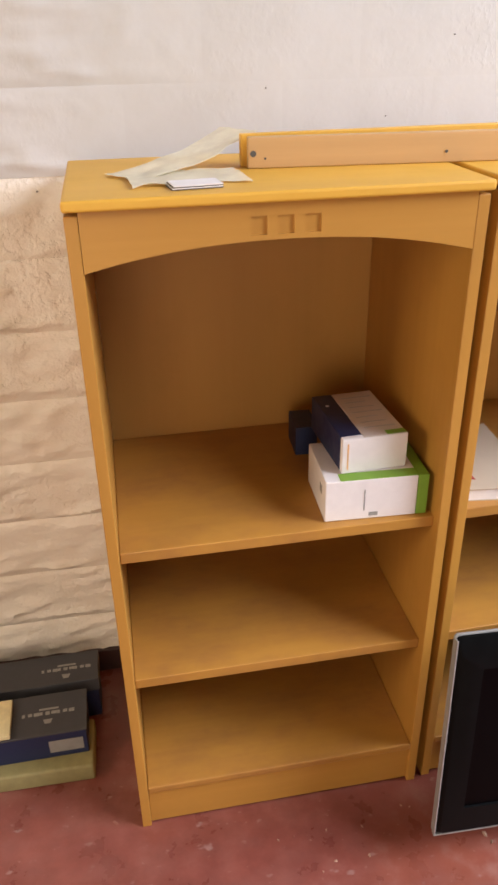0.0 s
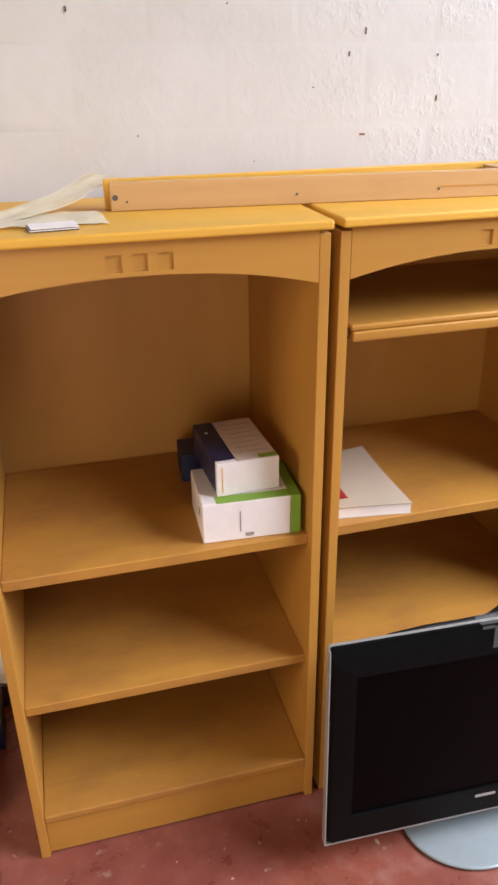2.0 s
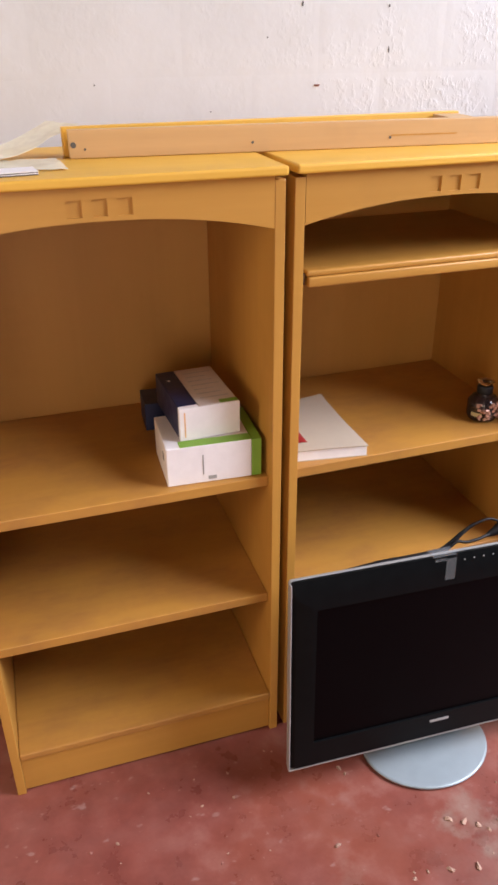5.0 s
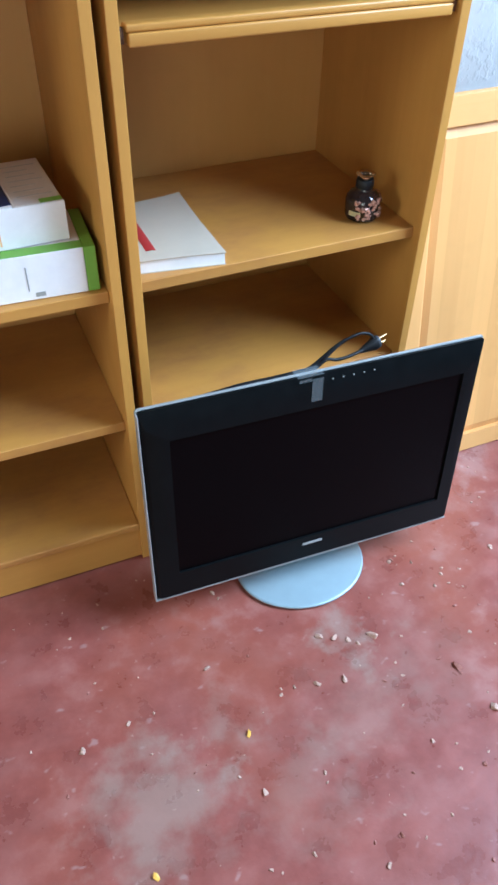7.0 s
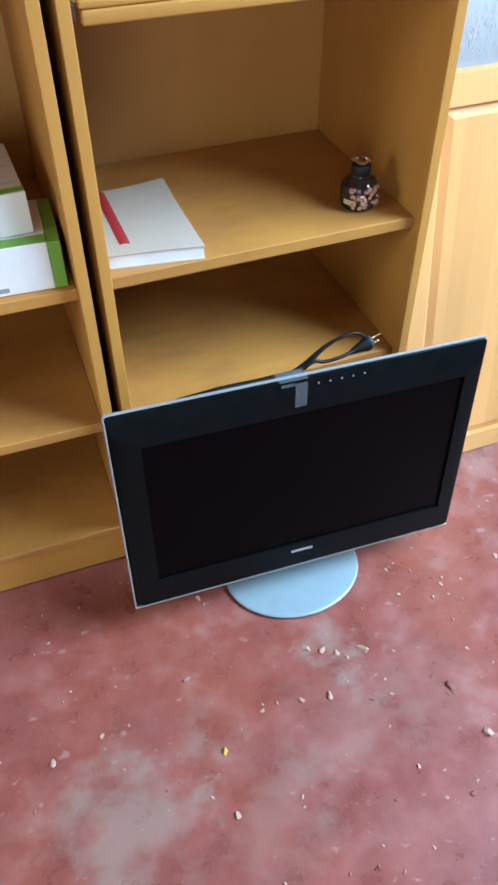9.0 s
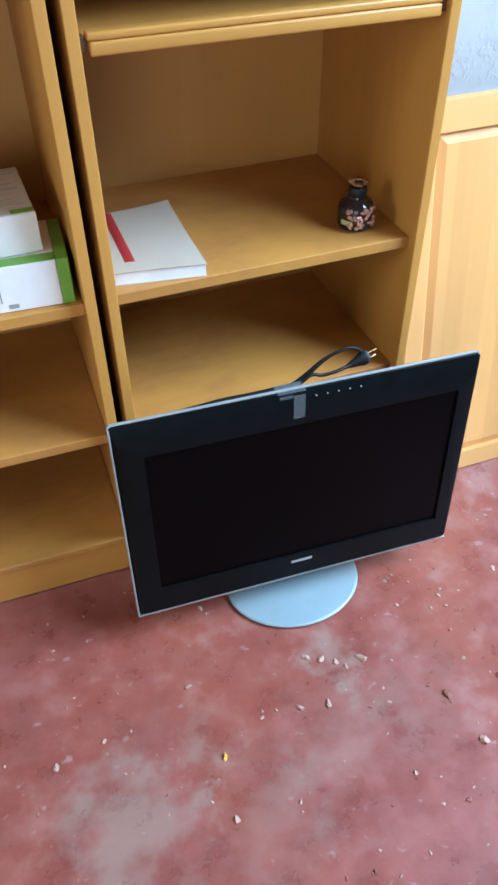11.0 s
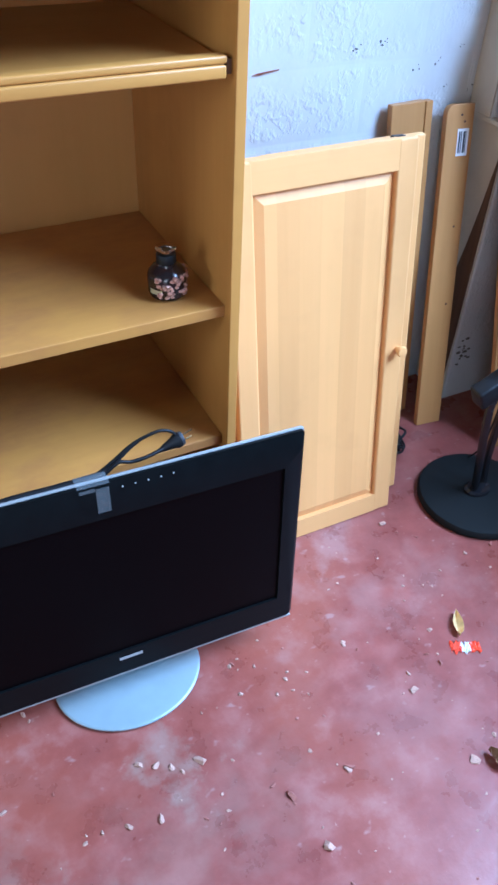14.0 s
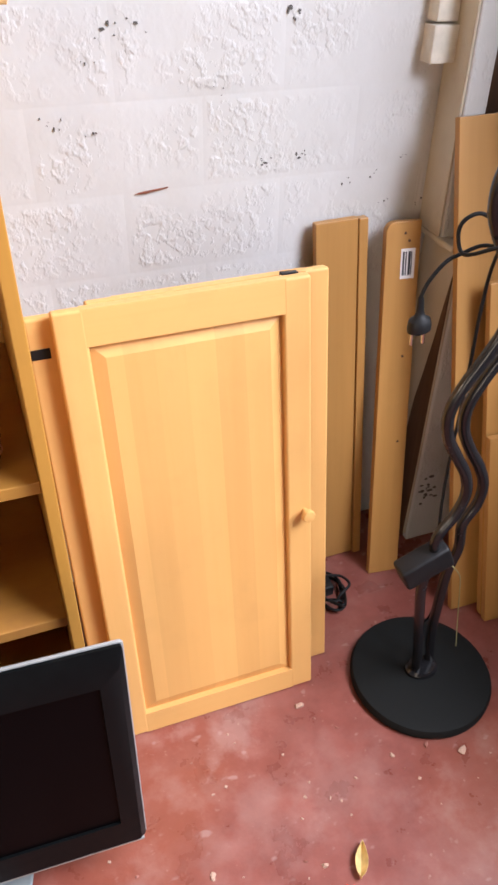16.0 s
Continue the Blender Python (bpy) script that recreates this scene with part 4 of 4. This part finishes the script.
for i, (x, y, mm) in enumerate(spots):
    if -0.57 < x < 0.62 and y > -0.03 or (x - 1.276) ** 2 + (y + 0.033) ** 2 < 0.15**2 or ((x - 0.3165) / 0.15) ** 2 + ((y + 0.138) / 0.13) ** 2 < 1:
        continue
    ob = new("plaster_chip", CHIPS[rng.randrange(9)])
    s = mm / 1080
    ob.matrix_world = pose(x, y, 0.0002, 0, 0, rng.uniform(0, 360)) @ Matrix.Diagonal((s, s * rng.uniform(0.7, 1.3), s, 1))
    tagged(ob, "small pale plaster chip lying on the red floor", "chip", "plaster chips on the floor")
tagged(new("wood_chip", chip_mesh(31, WOOD_TOP)), "yellow wood chip lying on the red floor", "chip").matrix_world = pose(0.06, -0.468, 0, 0, 0, 50) @ Matrix.Diagonal((0.008, 0.01, 0.011, 1))
tagged(new("wood_chip", chip_mesh(33, WOOD_TOP)), "yellowish wood chip lying on the red floor", "chip").matrix_world = pose(-0.171, -0.633, 0, 0, 0, 20) @ Matrix.Diagonal((0.007, 0.013, 0.009, 1))


def leaf(length, width, curl, seed):
    bm = bmesh.new()
    rows = []
    for i in range(13):
        u = i / 12
        w = width * math.sin(math.pi * u**0.8) ** 0.9 * (1 + 0.2 * noise.noise(Vector((u * 6, seed, 0)))) + 0.0004
        z = 0.001 + curl * 0.5 * (u - 0.5) ** 2 * 4 * 0.4
        rows.append([bm.verts.new((length * (u - 0.5), w * s, z + curl * abs(s) ** 1.5 * (1 + 0.5 * noise.noise(Vector((u * 4, s, seed)))))) for s in (-1, -0.5, 0, 0.5, 1)])
    for a, b in zip(rows, rows[1:]):
        for j in range(4):
            bm.faces.new((a[j], b[j], b[j + 1], a[j + 1]))
    bmesh.ops.recalc_face_normals(bm, faces=bm.faces)
    bmesh.ops.solidify(bm, geom=bm.faces[:], thickness=0.0005)
    return bm


single("dry_leaf", leaf(0.062, 0.011, 0.012, 3), LEAF, "curled yellow-brown dry leaf lying on the floor", "leaf", pose(0.992, -0.328, 0.0006, 0, 0, 62), smooth=True)
single("dry_leaf", leaf(0.05, 0.013, 0.016, 8), LEAF_DARK, "curled dark brown dry leaf lying on the floor", "leaf", pose(0.874, -0.603, 0.0006, 0, 0, 100), smooth=True)
wrapper = thing("sweet_wrapper", "crumpled red and white wrapper lying on the floor", "wrapper", pose(0.974, -0.38, 0.0005, 0, 0, -22))
for name, x, w_, mat, seed in (("red_end", -0.02, 0.024, WRAP_RED, 1), ("white_middle", 0.0, 0.02, WRAP_WHITE, 4), ("red_end", 0.02, 0.024, WRAP_RED, 6)):
    bm = crumpled(w_, 0.024, 0.0, seed, 3.0, 10)
    bmesh.ops.transform(bm, matrix=Matrix.Translation((x, 0, 0.0)) @ Matrix.Diagonal((1, 1, 0.55, 1)), verts=bm.verts)
    part(name, bm, mat, wrapper)


# ---- painted blocks of the north wall ----
def block_mesh(seed, rough, mat, length=0.288, height=0.1465, joint=1.0, nx=18):
    nz = 10 if rough < 1.5 else 28
    bm = bmesh.new()
    grid = []
    for i in range(nx + 1):
        row = []
        for k in range(nz + 1):
            u, v = i / nx, k / nz
            u, v = 0.5 - 0.5 * math.cos(math.pi * u), 0.5 - 0.5 * math.cos(math.pi * v)
            x, z = length * u, height * v
            edge = min(x, length - x, z, height - z) if rough < 1.5 else min(z, height - z)
            drop = joint * 0.0016 * (1 + rough * 0.5) * max(0.0, 1 - edge / (0.018 + 0.008 * noise.noise(Vector((x * 20, z * 20, seed))))) ** 1.5
            if rough > 1.5:
                drop -= 0.005 * rough * max(0.0, 0.12 + noise.noise(Vector((x * 11, seed * 2.2, 3)))) * math.exp(-(((z - 0.02 - 0.012 * noise.noise(Vector((x * 8, seed, 9)))) / 0.007) ** 2))
                lump = noise.noise(Vector((x * 21, z * 27, seed * 4.1))) + 0.5 * noise.noise(Vector((x * 48, z * 60, seed)))
                drop -= 0.005 * rough * max(0.0, lump - 0.08) * min(1.0, edge / 0.012)
            n1 = noise.noise(Vector((x * 16, z * 22, seed * 5.3)))
            n2 = noise.noise(Vector((x * 45, z * 70, seed * 2.9)))
            if rough > 1.5:
                drop *= min(1.0, (length - x) / 0.25)
            row.append(bm.verts.new((x, drop - min(1.0, (length - x) / 0.25 if rough > 1.5 else 1.0) * rough * min(1.0, edge / 0.03) * (0.0016 * n1 + 0.0008 * n2 + (0.0022 * abs(noise.noise(Vector((x * 14, z * 30, seed * 1.7)))) if rough > 1 else 0.0)), z)))
        grid.append(row)
    for a, b in zip(grid, grid[1:]):
        for k in range(nz):
            bm.faces.new((a[k], b[k], b[k + 1], a[k + 1]))
    rim = [g[0] for g in grid] + grid[-1][1:] + [g[-1] for g in grid[-2::-1]] + grid[0][-2:0:-1]
    rim = [bm.verts.new(v.co) for v in rim]
    back = [bm.verts.new((v.co.x, 0.012, v.co.z)) for v in rim]
    for i in range(len(rim)):
        j = (i + 1) % len(rim)
        bm.faces.new((rim[i], back[i], back[j], rim[j]))
    bmesh.ops.recalc_face_normals(bm, faces=bm.faces)
    me = to_mesh("block", bm, mat, True)
    return me


SMOOTH_BLOCKS = [block_mesh(s, 0.8, PAINT, joint=0.25) for s in range(6)]
PLAIN_BLOCKS = [block_mesh(10 + s, 0.6, PAINT, joint=0.15) for s in range(6)]
ROUGH_BLOCKS = [block_mesh(20 + s, 3.4, PAINT_LIT_LEFT, 1.152, nx=80) for s in range(7)]
UPPER_COURSES = [block_mesh(40 + s, 1.7, PAINT, 1.152, nx=80) for s in range(5)]
rng = random.Random(5)
for row in range(-6, 8):
    z = 0.907 + 0.1465 * row
    start = 0.976 if row % 2 == 0 else 0.832
    for col in range(-8, 3):
        x = start + 0.288 * col
        if x > 1.43 - 0.02 or x < -1.45:
            continue
        if x < -0.5:
            continue
        ob = new("block", rng.choice(PLAIN_BLOCKS if x < 0.4 else SMOOTH_BLOCKS))
        wide = min(1.0, (1.428 - x) / 0.288)
        ob.parent = north
        ob.matrix_local = Matrix.Translation((x, WALL_Y - 0.0015, z)) @ Matrix.Diagonal((wide, 1, 1, 1))


for row in range(-6, 8):
    ob = new("block_course", UPPER_COURSES[row % 5] if row > 1 else ROUGH_BLOCKS[row % 7])
    ob.parent = north
    right = (0.976 if row % 2 == 0 else 0.832) - 0.288 * (5 if row % 2 == 0 else 4)
    ob.matrix_local = Matrix.Translation((right - 1.152, WALL_Y - 0.0015, 0.907 + 0.1465 * row))


# ---- chipped spots on the wall ----
def blot(w, h_, seed):
    pts = []
    for k in range(11):
        a = 2 * math.pi * k / 11
        r = 1 + 0.55 * noise.noise(Vector((math.cos(a) * 1.5, math.sin(a) * 1.5, seed * 3.3)))
        pts.append((w * r * math.cos(a), h_ * r * math.sin(a)))
    return bm_prism(pts, 0, 0.006)


for i, (x, z, w_, h_) in enumerate(((1.126, 1.176, 0.007, 0.005), (1.122, 1.172, 0.003, 0.007), (0.79, 1.112, 0.002, 0.004), (0.821, 1.158, 0.007, 0.003), (0.83, 1.166, 0.004, 0.004), (0.873, 1.164, 0.006, 0.004), (0.711, 1.038, 0.0025, 0.002), (0.731, 1.021, 0.0025, 0.005), (0.792, 1.01, 0.003, 0.0025),
                                  (1.09, 0.936, 0.006, 0.003), (1.083, 0.933, 0.003, 0.002), (1.149, 0.946, 0.004, 0.004), (1.155, 0.939, 0.004, 0.003), (1.245, 0.883, 0.0018, 0.004), (1.303, 0.89, 0.0022, 0.0032), (1.364, 0.921, 0.002, 0.002), (1.34, 0.84, 0.002, 0.002), (1.422, 0.837, 0.003, 0.003), (1.228, 0.808, 0.003, 0.004),
                                  (1.012, 1.064, 0.002, 0.002), (-0.319, 1.546, 0.003, 0.008), (-0.457, 1.419, 0.0022, 0.0022), (-0.026, 1.557, 0.0025, 0.0025), (0.023, 1.281, 0.0018, 0.0018), (-0.207, 1.335, 0.0018, 0.003), (0.219, 1.473, 0.0025, 0.006), (0.252, 1.512, 0.002, 0.01), (0.145, 1.414, 0.0022, 0.0022), (0.415, 1.389, 0.002, 0.009), (-0.632, 1.176, 0.003, 0.0035), (0.41, 1.47, 0.0018, 0.004))):
    ob = part("bare_spot", blot(w_ * 0.65, h_ * 0.65, i), MARK, north)
    ob.matrix_local = Matrix.Translation((x, WALL_Y - 0.0035, z))
    for k in range(2 if x > 0.6 else 0):
        ob = part("bare_spot", blot(w_ * rng.uniform(0.15, 0.4), h_ * rng.uniform(0.2, 0.45), i + 40 * k), MARK, north)
        ob.matrix_local = Matrix.Translation((x + rng.uniform(-0.018, 0.018), WALL_Y - 0.0034, z + rng.uniform(-0.014, 0.014)))
part("crack", bm_prism([(-0.03, -0.002), (-0.012, -0.003), (0.0, -0.0005), (0.028, 0.003), (0.03, 0.0045), (0.004, 0.0025), (-0.014, 0.001)], 0, 0.006), RUST, north, "rusty crack").matrix_local = Matrix.Translation((0.881, WALL_Y - 0.004, 0.907))
part("crack", bm_prism([(-0.006, -0.001), (0.006, -0.002), (0.007, 0.0015), (-0.004, 0.002)], 0, 0.006), RUST, north, "reddish spot").matrix_local = Matrix.Translation((0.253, WALL_Y - 0.0035, 1.325))
# flaked paint low on the pier, behind the lamp
for i in range(16):
    size = rng.uniform(0.001, 0.004)
    ob = part("bare_spot", blot(size * rng.uniform(0.8, 2.6), size, i + 90), MARK, pier)
    ob.matrix_local = Matrix.Translation((1.49 + rng.gauss(0, 0.014), 0.3335, 0.14 + rng.gauss(0, 0.022)))
